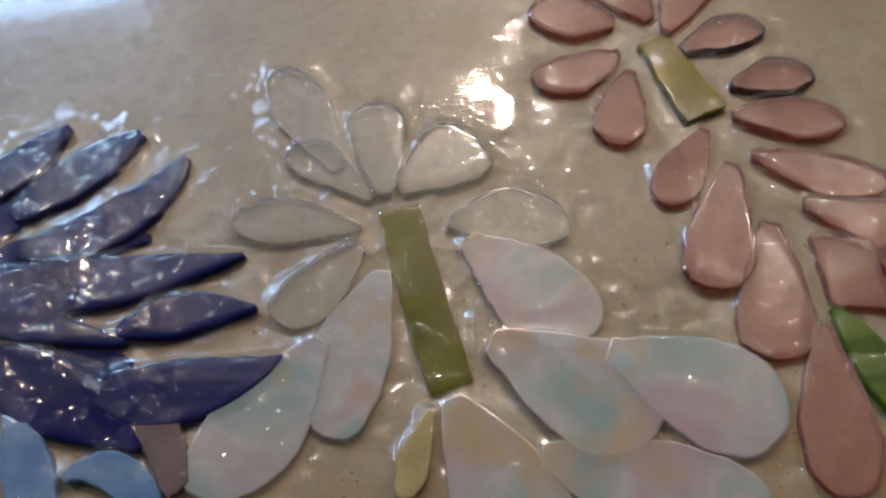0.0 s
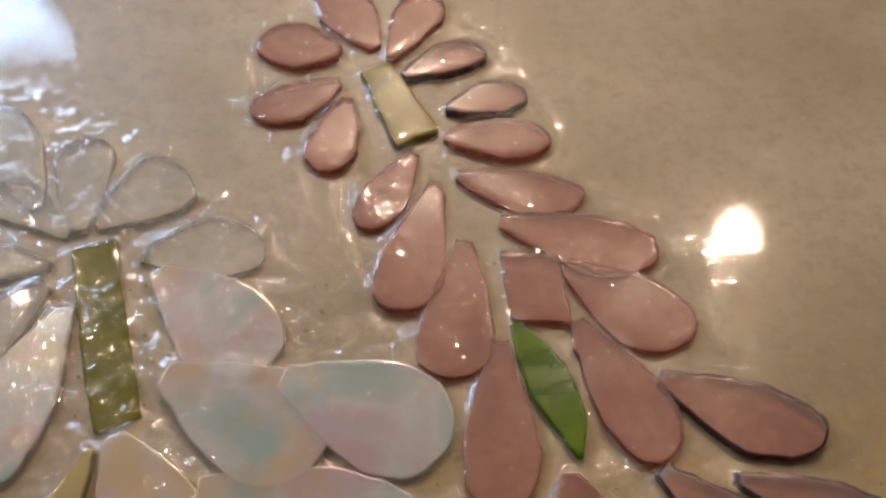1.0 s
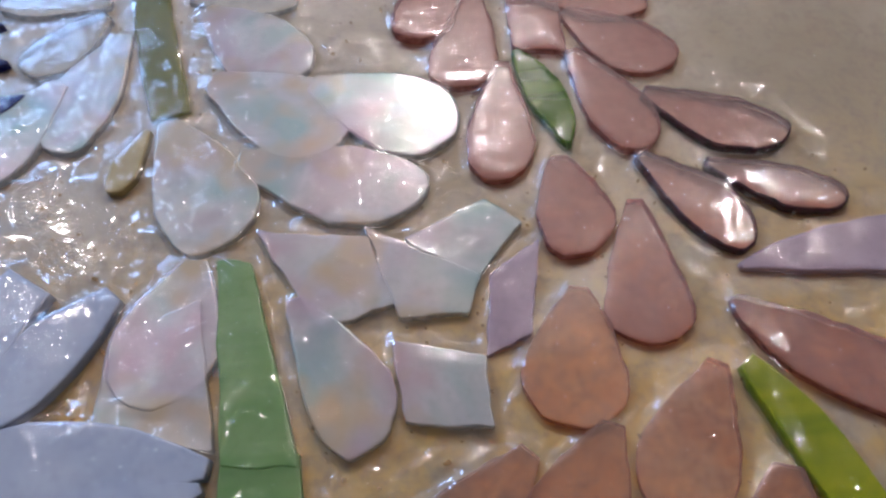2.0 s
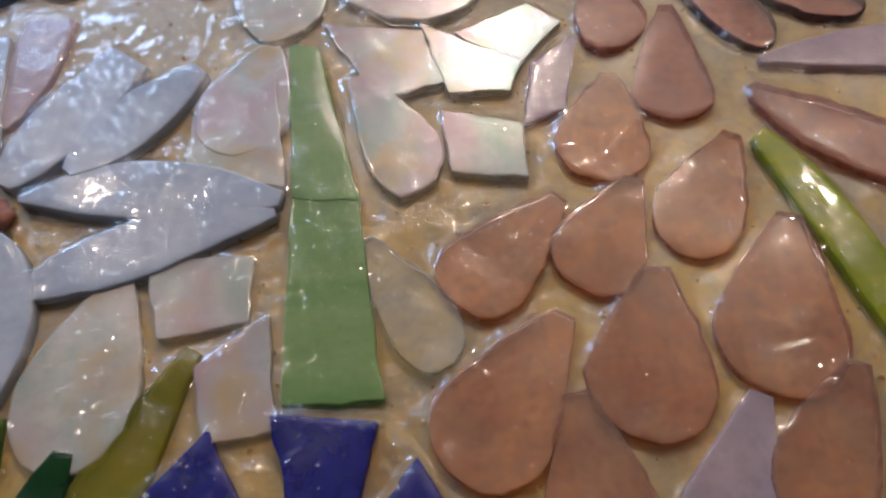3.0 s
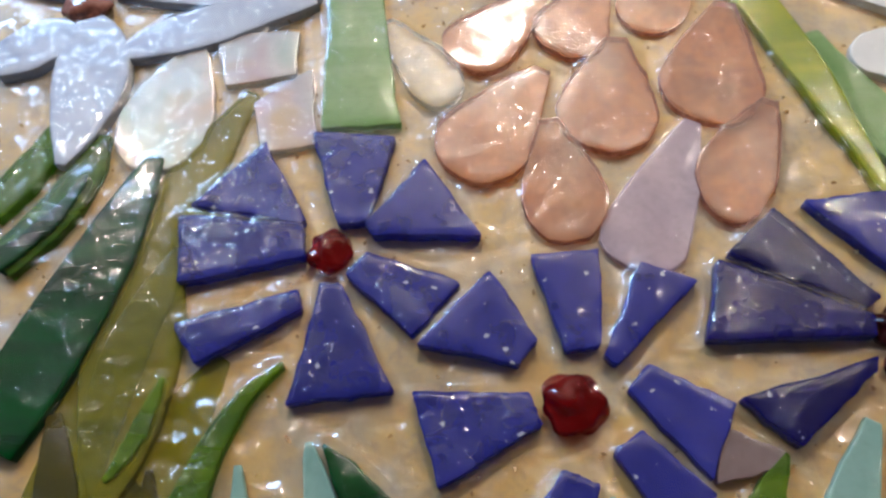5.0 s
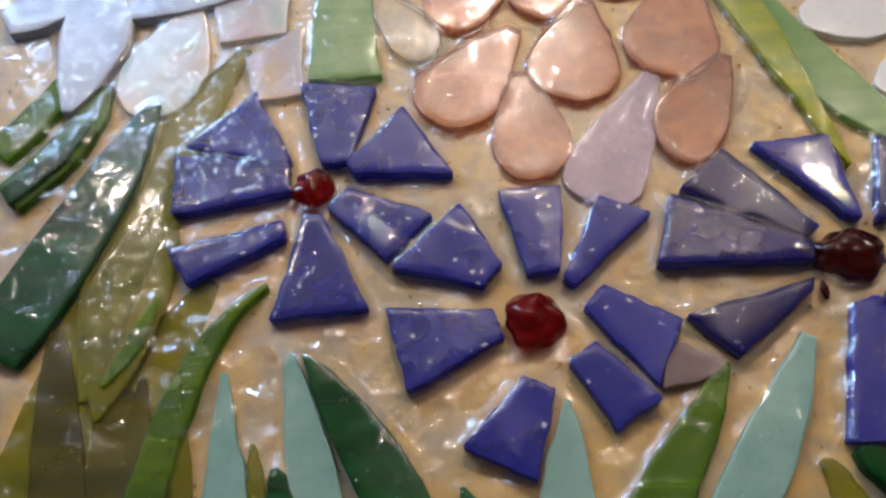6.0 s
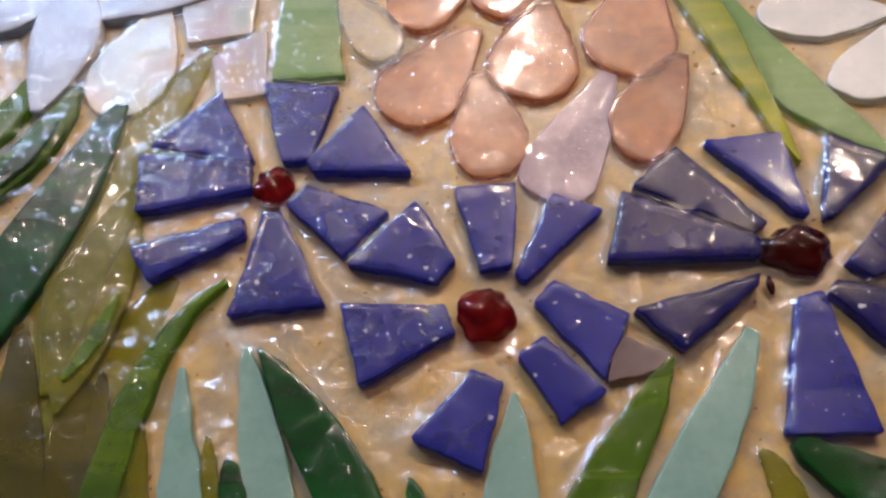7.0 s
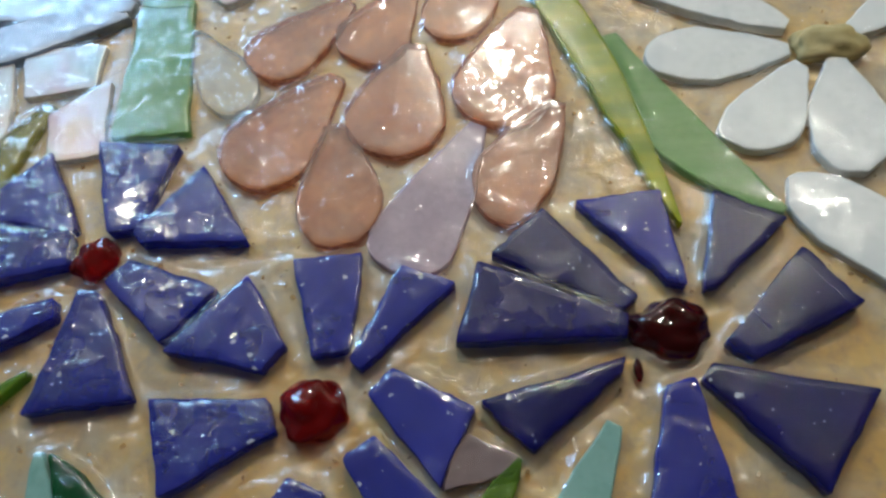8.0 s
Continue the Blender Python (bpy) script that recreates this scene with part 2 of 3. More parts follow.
    n.put(hazy.inputs["Normal"], relief)
    skin, both = n.tree.nodes.new("ShaderNodeMixShader"), n.tree.nodes.new("ShaderNodeMixShader")
    skin.inputs[0].default_value = 0.20
    for a, b in ((sharp.outputs[0], skin.inputs[1]), (hazy.outputs[0], skin.inputs[2]), (gloss, both.inputs[0]),
                 (passing.outputs[0], both.inputs[1]), (skin.outputs[0], both.inputs[2]), (both.outputs[0], n.tree.nodes["Material Output"].inputs["Surface"])):
        n.tree.links.new(a, b)
    return n.mat


def ground_material():
    """Cream painted board with golden and grey drifts and grit under the resin; the gold includes painted glow."""
    n = Nodes("cream_ground")
    a = n.mix(n.range(n.noise(45.0, 3.0), 0.35, 0.65), (0.25, 0.205, 0.12), (0.33, 0.28, 0.195))
    south = n.tree.nodes.new("ShaderNodeSeparateXYZ")
    n.put(south.inputs[0], n.pos)
    # Gold ground colour, strengthened to paint in the glow between the southern pieces.
    gold_and_glow = n.math("MULTIPLY", n.range(n.noise(14.0, 4.0, 0.6), 0.36, 0.58, 0.0, 0.9), n.range(south.outputs[1], 170.0, 110.0))
    b = n.mix(gold_and_glow, a, (0.43, 0.285, 0.07))
    c = n.mix(n.range(n.noise(3.0, 4.0, 0.7), 0.46, 0.72, 0.0, 0.65), b, (0.19, 0.145, 0.105))
    n.set(Base_Color=c, Roughness=0.5, Normal=n.bump(n.noise(1.2, 4.0, 0.7), 0.6, 0.0003))
    n.set(Subsurface_Weight=0.6, Subsurface_Radius=(1.0, 0.7, 0.4), Subsurface_Scale=0.004)
    return n.mat


def plaster(name, dark, light):
    n = Nodes(name)
    n.set(Base_Color=n.mix(n.range(n.noise(300.0, 4.0), 0.3, 0.7), dark, light), Roughness=0.85,
          Normal=n.bump(n.noise(6.0, 4.0), 0.3, 0.001))
    return n.mat


GROUND = ground_material()
RESIN = resin_coat_material()
CEIL = plaster("ceiling_paint", (0.17, 0.15, 0.125), (0.21, 0.19, 0.16))
PAINT = plaster("wall_paint", (0.17, 0.165, 0.155), (0.22, 0.21, 0.20))
WOOD = plaster("table_wood", (0.16, 0.09, 0.05), (0.26, 0.15, 0.08))
METAL = Nodes("lamp_metal").set(Base_Color=(0.7, 0.7, 0.7, 1), Metallic=1.0, Roughness=0.3).mat


# ---- mesh helpers ----
def link_mesh(name, bm, material, parent=None, label=""):
    me = bpy.data.meshes.new(name)
    bm.normal_update()
    bm.to_mesh(me)
    bm.free()
    me.materials.append(material)
    ob = new(name, me)
    ob.parent = parent
    if label:
        ob["label"] = label
    return ob


def box_into(bm, a, b):
    m = Matrix.Translation([(p + q) / 2 for p, q in zip(a, b)]) @ Matrix.Diagonal([q - p for p, q in zip(a, b)] + [1])
    bmesh.ops.create_cube(bm, size=1.0, matrix=m)


def block(name, boxes, material, kind="structure"):
    bm = bmesh.new()
    for a, b in boxes:
        box_into(bm, a, b)
    return tagged(link_mesh(name, bm, material), kind=kind)


# ---- room ----
X0, X1, Y0, Y1, FLOOR = -2.2, 2.4, -2.0, WALL_Y, -0.77
block("floor", [((X0 - 0.1, Y0 - 0.1, FLOOR - 0.1), (X1 + 0.1, Y1 + 0.2, FLOOR))], WOOD)
block("ceiling", [((X0 - 0.1, Y0 - 0.1, CEILING), (X1 + 0.1, Y1 + 0.2, CEILING + 0.1))], CEIL)
block("wall_west", [((X0 - 0.1, Y0, FLOOR), (X0, Y1, CEILING))], PAINT)
block("wall_east", [((X1, Y0, FLOOR), (X1 + 0.1, Y1, CEILING))], PAINT)
block("wall_south", [((X0 - 0.1, Y0 - 0.1, FLOOR), (X1 + 0.1, Y0, CEILING))], PAINT)
wx0, wx1, wz0, wz1 = WINDOW
block("wall_north", [((X0 - 0.1, Y1, FLOOR), (wx0, Y1 + 0.1, CEILING)), ((wx1, Y1, FLOOR), (X1 + 0.1, Y1 + 0.1, CEILING)),
                     ((wx0, Y1, FLOOR), (wx1, Y1 + 0.1, wz0)), ((wx0, Y1, wz1), (wx1, Y1 + 0.1, CEILING))], PAINT)


def turned(name, profile, material, parent, steps=32):
    """A round part from its profile of radius and height."""
    bm = bmesh.new()
    rings = [[bm.verts.new((r * math.cos(i * math.tau / steps), r * math.sin(i * math.tau / steps), z)) for i in range(steps)] for r, z in profile]
    for p, q in zip(rings, rings[1:]):
        for i in range(steps):
            bm.faces.new((p[i], p[(i + 1) % steps], q[(i + 1) % steps], q[i]))
    bm.faces.new(rings[-1])
    bm.faces.new(rings[0][::-1])
    return link_mesh(name, bm, material, parent)


def ceiling_lamp(x, y):
    lamp = tagged(new("ceiling_lamp"), "bare warm bulb in a round metal ceiling holder", "ceiling lamp", "ceiling lamps")
    lamp.location = (x, y, CEILING)
    turned("base_plate", [(0.062, 0.0), (0.062, -0.008), (0.05, -0.016)], METAL, lamp)
    turned("socket", [(0.022, -0.015), (0.022, -0.055), (0.016, -0.068)], METAL, lamp)


for lx, ly in LAMPS:
    ceiling_lamp(lx, ly)

# ---- table and panel ----
table = tagged(new("table"), "plain brown wooden table carrying the mosaic panel", "table")
bm = bmesh.new()
box_into(bm, (-0.6, -0.45, -0.045), (0.6, 0.65, -0.015))
bmesh.ops.bevel(bm, geom=bm.edges[:], offset=0.004, segments=2, affect="EDGES")
link_mesh("tabletop", bm, WOOD, table)
for lx in (-0.54, 0.54):
    for ly in (-0.39, 0.59):
        bm = bmesh.new()
        box_into(bm, (lx - 0.03, ly - 0.03, FLOOR), (lx + 0.03, ly + 0.03, -0.045))
        link_mesh("leg", bm, WOOD, table)

# ---- glass pieces; all sizes below in millimetres ----
OUTLINES = []
THICK = {"cobalt": 4.1, "navy": 4.3, "clear": 3.2, "irid": 3.2, "milk": 3.8, "thicket": 1.9, "shadow_blue": 2.4, "aqua": 3.0, "deepgreen": 3.9, "olive": 2.9, "amber": 2.5, "darkolive": 2.7, "lime": 3.9, "lavender": 3.0}
SPREAD = {"irid": 1.07, "rose": 1.05, "lavender": 1.05}
MM = 0.001


def thing(name, label, category, group):
    return tagged(new(name), label, category, group)


def drawn_in(p, core, d):
    """The closed outline moved by d towards its own core line."""
    way = core - p
    far = np.maximum(np.linalg.norm(way, axis=1), 1e-6)
    return p + way * np.minimum(0.7, d / far)[:, None]


def slab(parent, name, key, points, cores, inset=0.22):
    """A cut piece of glass: uneven rim, rounded shoulder, flat or slightly swollen face."""
    p, core = np.array(points, float), np.array(cores, float)
    area = np.sum(p[:, 0] * np.roll(p[:, 1], -1) - np.roll(p[:, 0], -1) * p[:, 1])
    if area < 0:
        p, core = p[::-1], core[::-1]
    if key in SPREAD:
        p = core.mean(0) + (p - core.mean(0)) * SPREAD[key]
    # plum: the painted dark rim also covers the rounded shoulder
    band = 3 if key == "plum" else 1
    inset = 0.55 if key == "plum" else inset
    seed = random.random() * 100
    for i, q in enumerate(p):
        p[i] = q + [0.5 * noise.noise((q[0] * 0.3, q[1] * 0.3, seed)) + 0.32 * noise.noise((q[0] * 0.9, q[1] * 0.9, seed)),
                    0.5 * noise.noise((q[0] * 0.3, q[1] * 0.3, seed + 9)) + 0.32 * noise.noise((q[0] * 0.9, q[1] * 0.9, seed + 9))]
    top = THICK.get(key, 3.4) + random.uniform(-0.25, 0.25)
    OUTLINES.append((p, top))
    tilt = 0.02 if np.ptp(p, axis=0).max() < 32 else 0.004
    lean = (random.uniform(-tilt, tilt), random.uniform(-tilt, tilt))
    mid = p.mean(0)
    rows = [(p, 0.2), (p, top - inset), (drawn_in(p, core, inset * 0.3), top - inset * 0.3), (drawn_in(p, core, inset), top)]
    rows.append((drawn_in(p, core, inset * 2.6), top + 0.05))
    bm = bmesh.new()
    rings = []
    for ring, z in rows:
        rings.append([bm.verts.new(((x - mid[0]) * MM, (y - mid[1]) * MM, (z + (lean[0] * (x - mid[0]) + lean[1] * (y - mid[1])) * (z > 1)) * MM)) for x, y in ring])
    k = len(p)
    for row, (a, b) in enumerate(zip(rings, rings[1:])):
        for i in range(k):
            face = bm.faces.new((a[i], a[(i + 1) % k], b[(i + 1) % k], b[i]))
            face.smooth, face.material_index = True, int(row < band)
    bm.faces.new(rings[-1])
    bm.faces.new(rings[0][::-1])
    ob = link_mesh(name, bm, MATS[key], parent)
    ob.data.materials.append(EDGES.get(key, MATS[key]))
    ob.location = (mid[0] * MM, mid[1] * MM, 0)
    return ob


def drop(parent, name, key, x, y, angle, length, left, right, belly):
    """A teardrop from its tip, with half widths at the belly."""
    u = np.concatenate([np.linspace(0.02, belly, 8, endpoint=False), belly + (1 - belly) * np.sin(np.linspace(0, math.pi / 2, 9))])
    f = np.where(u < belly, 0.18 + 0.82 * (0.5 * u / belly + 0.5 * np.sin(math.pi / 2 * u / belly)), np.sqrt(np.maximum(0, 1 - ((u - belly) / (1 - belly)) ** 2)) ** 0.9)
    up = [(length * a, left * b) for a, b in zip(u, f)]
    low = [(length * a, -right * b) for a, b in zip(u, f)][:-1]
    c, s = math.cos(radians(angle)), math.sin(radians(angle))
    pts = [(x + a * c - b * s, y + a * s + b * c) for a, b in low + up[::-1]]
    axis = [min(max(a, length * 0.2), length * 0.75) for a, b in low + up[::-1]]
    return slab(parent, name, key, pts, [(x + a * c, y + a * s) for a in axis])


def shard(parent, name, key, x, y, angle, length, w0, w1, skew0, skew1):
    """A four-sided cut from the middle of one end to the other, with both end widths and skews."""
    q = [(-skew0 / 2, -w0 / 2), (length - skew1 / 2, -w1 / 2), (length + skew1 / 2, w1 / 2), (skew0 / 2, w0 / 2)]
    c, s = math.cos(radians(angle)), math.sin(radians(angle))
    pts = []
    for (a, b), (a2, b2) in zip(q, q[1:] + q[:1]):
        far = math.hypot(a2 - a, b2 - b)
        cut = min(0.35, far * 0.3)
        for u in (cut / max(far, 1e-6), 0.18, 0.31, 0.44, 0.57, 0.7, 0.83, 1 - cut / max(far, 1e-6)):
            m, n = a + (a2 - a) * u, b + (b2 - b) * u
            pts.append((x + m * c - n * s, y + m * s + n * c))
    core = np.array([np.mean(pts, 0)] * len(pts))
    return slab(parent, name, key, pts, core, 0.13)


def blade(parent, name, key, x0, y0, x1, y1, x2, y2, w0, w1, w2):
    """A curved blade through three points with the widths there."""
    cx, cy = 2 * x1 - (x0 + x2) / 2, 2 * y1 - (y0 + y2) / 2
    left, right, line = [], [], []
    for i in range(13):
        u = i / 12
        px = (1 - u) ** 2 * x0 + 2 * u * (1 - u) * cx + u * u * x2
        py = (1 - u) ** 2 * y0 + 2 * u * (1 - u) * cy + u * u * y2
        tx, ty = (1 - u) * (cx - x0) + u * (x2 - cx), (1 - u) * (cy - y0) + u * (y2 - cy)
        t = math.hypot(tx, ty) or 1
        w = w0 * (1 - u) * (1 - 2 * u) + w1 * 4 * u * (1 - u) + w2 * u * (2 * u - 1)
        w = max(w, min(w0, w2) * 0.8, 0.3) / 2
        line.append((px, py))
        left.append((px - ty / t * w, py + tx / t * w))
        right.append((px + ty / t * w, py - tx / t * w))
    line = [line[1]] + line[1:-1] + [line[-2]]
    return slab(parent, name, key, right + left[::-1], line + line[::-1])


def nugget(parent, name, key, x, y, rx, ry):
    """A lumpy domed glass nugget."""
    bm = bmesh.new()
    bmesh.ops.create_icosphere(bm, subdivisions=4, radius=1.0)
    seed = random.random() * 50
    for v in bm.verts:
        k = 1 + 0.34 * noise.noise(v.co * 1.5 + Vector((seed, 0, 0))) + 0.04 * noise.noise(v.co * 4 + Vector((seed, 0, 0)))
        v.co = Vector((v.co.x * rx * k, v.co.y * ry * k, max(-2.0, v.co.z * min(rx, ry) * 0.62 * k) + 2.6)) * MM
    for face in bm.faces:
        face.smooth = True
    ob = link_mesh(name, bm, MATS[key], parent)
    ob.location = (x * MM, y * MM, 0)
    ob["label"] = {"ruby": "deep red glass nugget", "garnet": "near-black red glass nugget", "copper": "brown copper-lustre bead"}.get(key, "pale yellow glass middle")
    a = np.linspace(0, math.tau, 24, endpoint=False)
    OUTLINES.append((np.stack([x + rx * 0.9 * np.cos(a), y + ry * 0.9 * np.sin(a)], 1), 2.0))
    return ob


plant = thing("blue_flower", "cobalt blue glass petals round a small amber-red nugget beside green blades", "mosaic flower", "blue mosaic flowers")
nugget(plant, "centre", "ruby", -15.9, 29.1, 4.4, 4.6)
shard(plant, "petal", "cobalt", -11.4, 34.8, 89.8, 21.9, 6.4, 17.9, -0.3, 2.5)
shard(plant, "petal", "cobalt", -7.8, 33.2, 21.4, 18.0, 3.2, 21.6, -0.4, -3.6)
shard(plant, "petal", "cobalt", -10.5, 26.0, -34.9, 18.7, 6.5, 13.8, 1.1, 2.1)
shard(plant, "petal", "cobalt", -15.2, 22.0, -84.2, 22.6, 3.9, 19.2, 0.6, 0.6)
shard(plant, "petal", "cobalt", -21.3, 18.8, -160.6, 22.5, 4.4, 9.5, 0.8, -2.4)
shard(plant, "petal", "cobalt", -20.8, 31.4, -180.0, 25.2, 7.4, 15.6, -0.2, -1.7)
shard(plant, "petal", "cobalt", -21.3, 36.1, 142.1, 20.5, 1.6, 20.3, 0.2, 2.5)

plant = thing("blue_flower", "periwinkle blue glass petals spread round a dark red faceted nugget", "mosaic flower", "blue mosaic flowers")
nugget(plant, "centre", "ruby", 28.4, -3.4, 5.7, 5.7)
shard(plant, "petal", "cobalt", 21.1, 6.2, 143.5, 16.2, 5.7, 19.9, 0.4, 3.5)
shard(plant, "petal", "cobalt", 31.2, 6.2, 93.4, 19.7, 6.4, 13.5, -0.5, 0.6)
shard(plant, "petal", "cobalt", 35.6, 3.8, 51.1, 21.5, 3.2, 10.6, -0.0, -2.9)
shard(plant, "petal", "cobalt", 39.9, 0.8, -43.8, 17.6, 6.2, 13.6, -0.2, -3.9)
shard(plant, "petal", "cobalt", 36.4, -10.6, -54.1, 14.8, 6.2, 10.4, -0.3, 0.7)
shard(plant, "petal", "cobalt", 27.9, -15.8, -119.4, 16.6, 6.1, 14.2, -0.6, -0.4)
shard(plant, "petal", "cobalt", 21.5, -4.2, -168.0, 20.0, 6.2, 17.0, -0.3, -0.3)

plant = thing("blue_flower", "large dark blue glass flower, flecked petals round a near-black nugget", "mosaic flower", "blue mosaic flowers")
nugget(plant, "centre", "garnet", 90.7, 6.8, 7.5, 5.3)
nugget(plant, "crumb", "garnet", 83.6, 7.9, 1.6, 2.4)
nugget(plant, "crumb", "garnet", 84.1, -0.2, 0.8, 1.9)
shard(plant, "petal", "navy", 83.3, 7.5, 166.2, 28.3, 4.1, 16.9, -0.3, 1.3)
shard(plant, "petal", "navy", 84.8, 11.8, 139.1, 25.0, 3.4, 14.4, 0.8, 1.8)
shard(plant, "petal", "cobalt", 93.7, 15.1, 111.1, 20.9, 2.4, 16.1, 1.8, 4.4)
shard(plant, "petal", "navy", 99.3, 13.8, 56.6, 20.0, 1.9, 14.0, -2.3, -0.3)
shard(plant, "petal", "navy", 101.1, 1.5, 34.1, 23.3, 4.8, 14.2, -0.8, 0.3)
shard(plant, "petal", "navy", 94.9, -1.6, -32.6, 24.1, 3.1, 20.0, 0.1, 2.3)
shard(plant, "petal", "cobalt", 90.5, -3.1, -96.4, 26.5, 4.7, 16.3, -1.4, -1.3)
shard(plant, "petal", "navy", 81.5, 0.3, -156.8, 22.6, 1.8, 11.2, 2.0, -4.1)

plant = thing("grass_blade", "deep green glass blade tapering to a point beside blue petals", "glass leaf", "glass blades")
blade(plant, "blade", "deepgreen", -15.7, -8.4, -5.3, -23.3, 4.9, -41.1, 0.6, 9.1, 10.2)

plant = thing("grass_blade", "pale aqua opaque glass blade standing among green blades", "glass leaf", "glass blades")
blade(plant, "blade", "aqua", -18.5, -7.6, -14.6, -23.9, -10.7, -40.5, 1.1, 7.3, 9.1)

plant = thing("grass_blade", "pale aqua opaque glass blade standing among green blades", "glass leaf", "glass blades")
blade(plant, "blade", "aqua", -31.0, -11.2, -29.0, -25.3, -27.2, -39.8, 0.9, 5.7, 8.8)

plant = thing("grass_blade", "olive green glass blade, lightly streaked", "glass leaf", "glass blades")
blade(plant, "blade", "olive", -39.9, -15.2, -38.6, -25.8, -37.9, -39.4, 0.9, 6.3, 10.0)

plant = thing("grass_blade", "dark teal glass tip low in the resin", "glass leaf", "glass blades")
blade(plant, "blade", "deepgreen", -19.6, -28.9, -18.6, -32.6, -17.0, -40.2, 0.6, 3.9, 4.8)

plant = thing("grass_blade", "pale aqua opaque glass blade under a blue petal", "glass leaf", "glass blades")
blade(plant, "blade", "aqua", 32.9, -19.3, 31.5, -30.0, 30.3, -42.1, 0.8, 7.4, 10.4)

plant = thing("grass_blade", "bright moss green glass blade leaning over", "glass leaf", "glass blades")
blade(plant, "blade", "moss", 62.6, -14.0, 52.9, -27.9, 43.0, -42.6, 0.8, 8.0, 9.8)

plant = thing("grass_blade", "broad pale aqua glass blade with a blunt tip", "glass leaf", "glass blades")
blade(plant, "blade", "aqua", 78.6, -9.0, 68.7, -25.7, 56.1, -43.1, 2.5, 8.8, 9.5)

plant = thing("grass_blade", "very dark green glass blade under blue petals", "glass leaf", "glass blades")
blade(plant, "blade", "deepgreen", 80.7, -30.2, 85.5, -34.2, 95.6, -41.1, 1.6, 7.3, 12.2)

plant = thing("grass_blade", "narrow olive green glass sliver", "glass leaf", "glass blades")
blade(plant, "blade", "olive", 74.9, -31.4, 77.0, -35.8, 78.2, -43.9, 0.8, 4.6, 5.8)

plant = thing("grass_blade", "dark teal glass tip low in the resin", "glass leaf", "glass blades")
blade(plant, "blade", "deepgreen", 12.9, -33.5, 14.1, -36.9, 15.0, -41.5, 0.6, 2.9, 3.8)

plant = thing("grass_blade", "small olive glass sliver between pale blades", "glass leaf", "glass blades")
blade(plant, "blade", "olive", -24.4, -24.4, -23.2, -30.5, -21.7, -40.0, 0.5, 3.0, 4.4)

plant = thing("long_leaf", "dark green glass leaf curving upward, glossy with resin", "glass leaf", "long leaves")
blade(plant, "blade", "deepgreen", -53.9, 54.3, -63.2, 26.2, -76.4, -5.5, 3.5, 14.7, 13.4)

plant = thing("long_leaf", "broad olive green translucent leaf curving upward", "glass leaf", "long leaves")
blade(plant, "blade", "olive", -34.3, 70.4, -52.3, 28.4, -56.5, -15.5, 2.5, 14.7, 1.4)

plant = thing("long_leaf", "broad olive green glass leaf low beside the blue flower", "glass leaf", "long leaves")
blade(plant, "blade", "olive", -46.8, 32.4, -51.4, 5.3, -53.4, -19.4, 1.4, 15.6, 0.9)

plant = thing("long_leaf", "golden brown glass sliver between green leaves", "glass leaf", "long leaves")
blade(plant, "blade", "amber", -46.1, -11.0, -44.3, -24.6, -39.4, -39.3, 1.1, 5.6, 7.6)

plant = thing("long_leaf", "dark green glass leaf beside a moss green leaf", "glass leaf", "long leaves")
blade(plant, "blade", "deepgreen", -68.3, 50.6, -73.0, 40.6, -82.8, 30.5, 1.0, 4.0, 4.9)

plant = thing("long_leaf", "thin green glass sliver embedded in resin", "glass leaf", "long leaves")
blade(plant, "blade", "moss", -45.9, 5.6, -48.9, -4.6, -53.5, -12.6, 1.0, 3.3, 1.0)

plant = thing("long_leaf", "slender green leaf running out from under a blue petal", "glass leaf", "long leaves")
blade(plant, "blade", "moss", -23.7, 6.3, -35.8, -8.7, -42.4, -39.2, 1.1, 5.1, 7.4)

plant = thing("long_leaf", "olive green glass leaf low in the resin", "glass leaf", "long leaves")
blade(plant, "blade", "amber", -52.7, -10.1, -48.0, -24.4, -45.4, -39.1, 3.2, 12.3, 14.8)

plant = thing("long_leaf", "brownish dark olive glass leaf", "glass leaf", "long leaves")
blade(plant, "blade", "darkolive", -65.3, -0.1, -61.4, -17.5, -56.6, -38.7, 2.3, 8.5, 9.8)

plant = thing("long_leaf", "pale moss green glass leaf beside white petals", "glass leaf", "long leaves")
blade(plant, "blade", "moss", -67.1, 60.9, -71.5, 45.6, -82.8, 30.5, 3.8, 9.4, 9.1)

plant = thing("long_leaf", "green glass leaf beside a white petal", "glass leaf", "long leaves")
blade(plant, "blade", "moss", -77.7, 65.7, -80.0, 55.4, -88.1, 42.9, 2.5, 7.8, 7.8)

plant = thing("long_leaf", "wide olive glass leaf lying deep beneath other green leaves", "glass leaf", "long leaves")
blade(plant, "blade", "thicket", -35.0, 9.0, -46.0, -14.0, -49.0, -41.0, 3.0, 17.0, 24.0)

plant = thing("long_leaf", "wide dark olive glass leaf lying deep in the resin", "glass leaf", "long leaves")
blade(plant, "blade", "thicket", -60.0, 12.0, -61.0, -14.0, -66.0, -41.0, 6.0, 14.0, 16.0)

plant = thing("glass_chip", "small smoky mauve glass chip wedged between blue petals", "glass chip", "smoky chips")
shard(plant, "chip", "smoke", 51.0, -13.4, -6.0, 10.8, 9.8, 3.2, 1.0, 0.6)

plant = thing("glass_chip", "smoky grey glass chip between indigo and iridescent petals", "glass chip", "smoky chips")
shard(plant, "chip", "smoke", -86.0, 175.5, -68.0, 15.0, 8.5, 4.5, 1.5, -1.0)

plant = thing("glass_chip", "slim straw yellow glass sliver below an olive stem", "glass chip", "smoky chips")
drop(plant, "chip", "straw", -35.0, 172.5, -112.0, 17.0, 3.2, 3.0, 0.6)

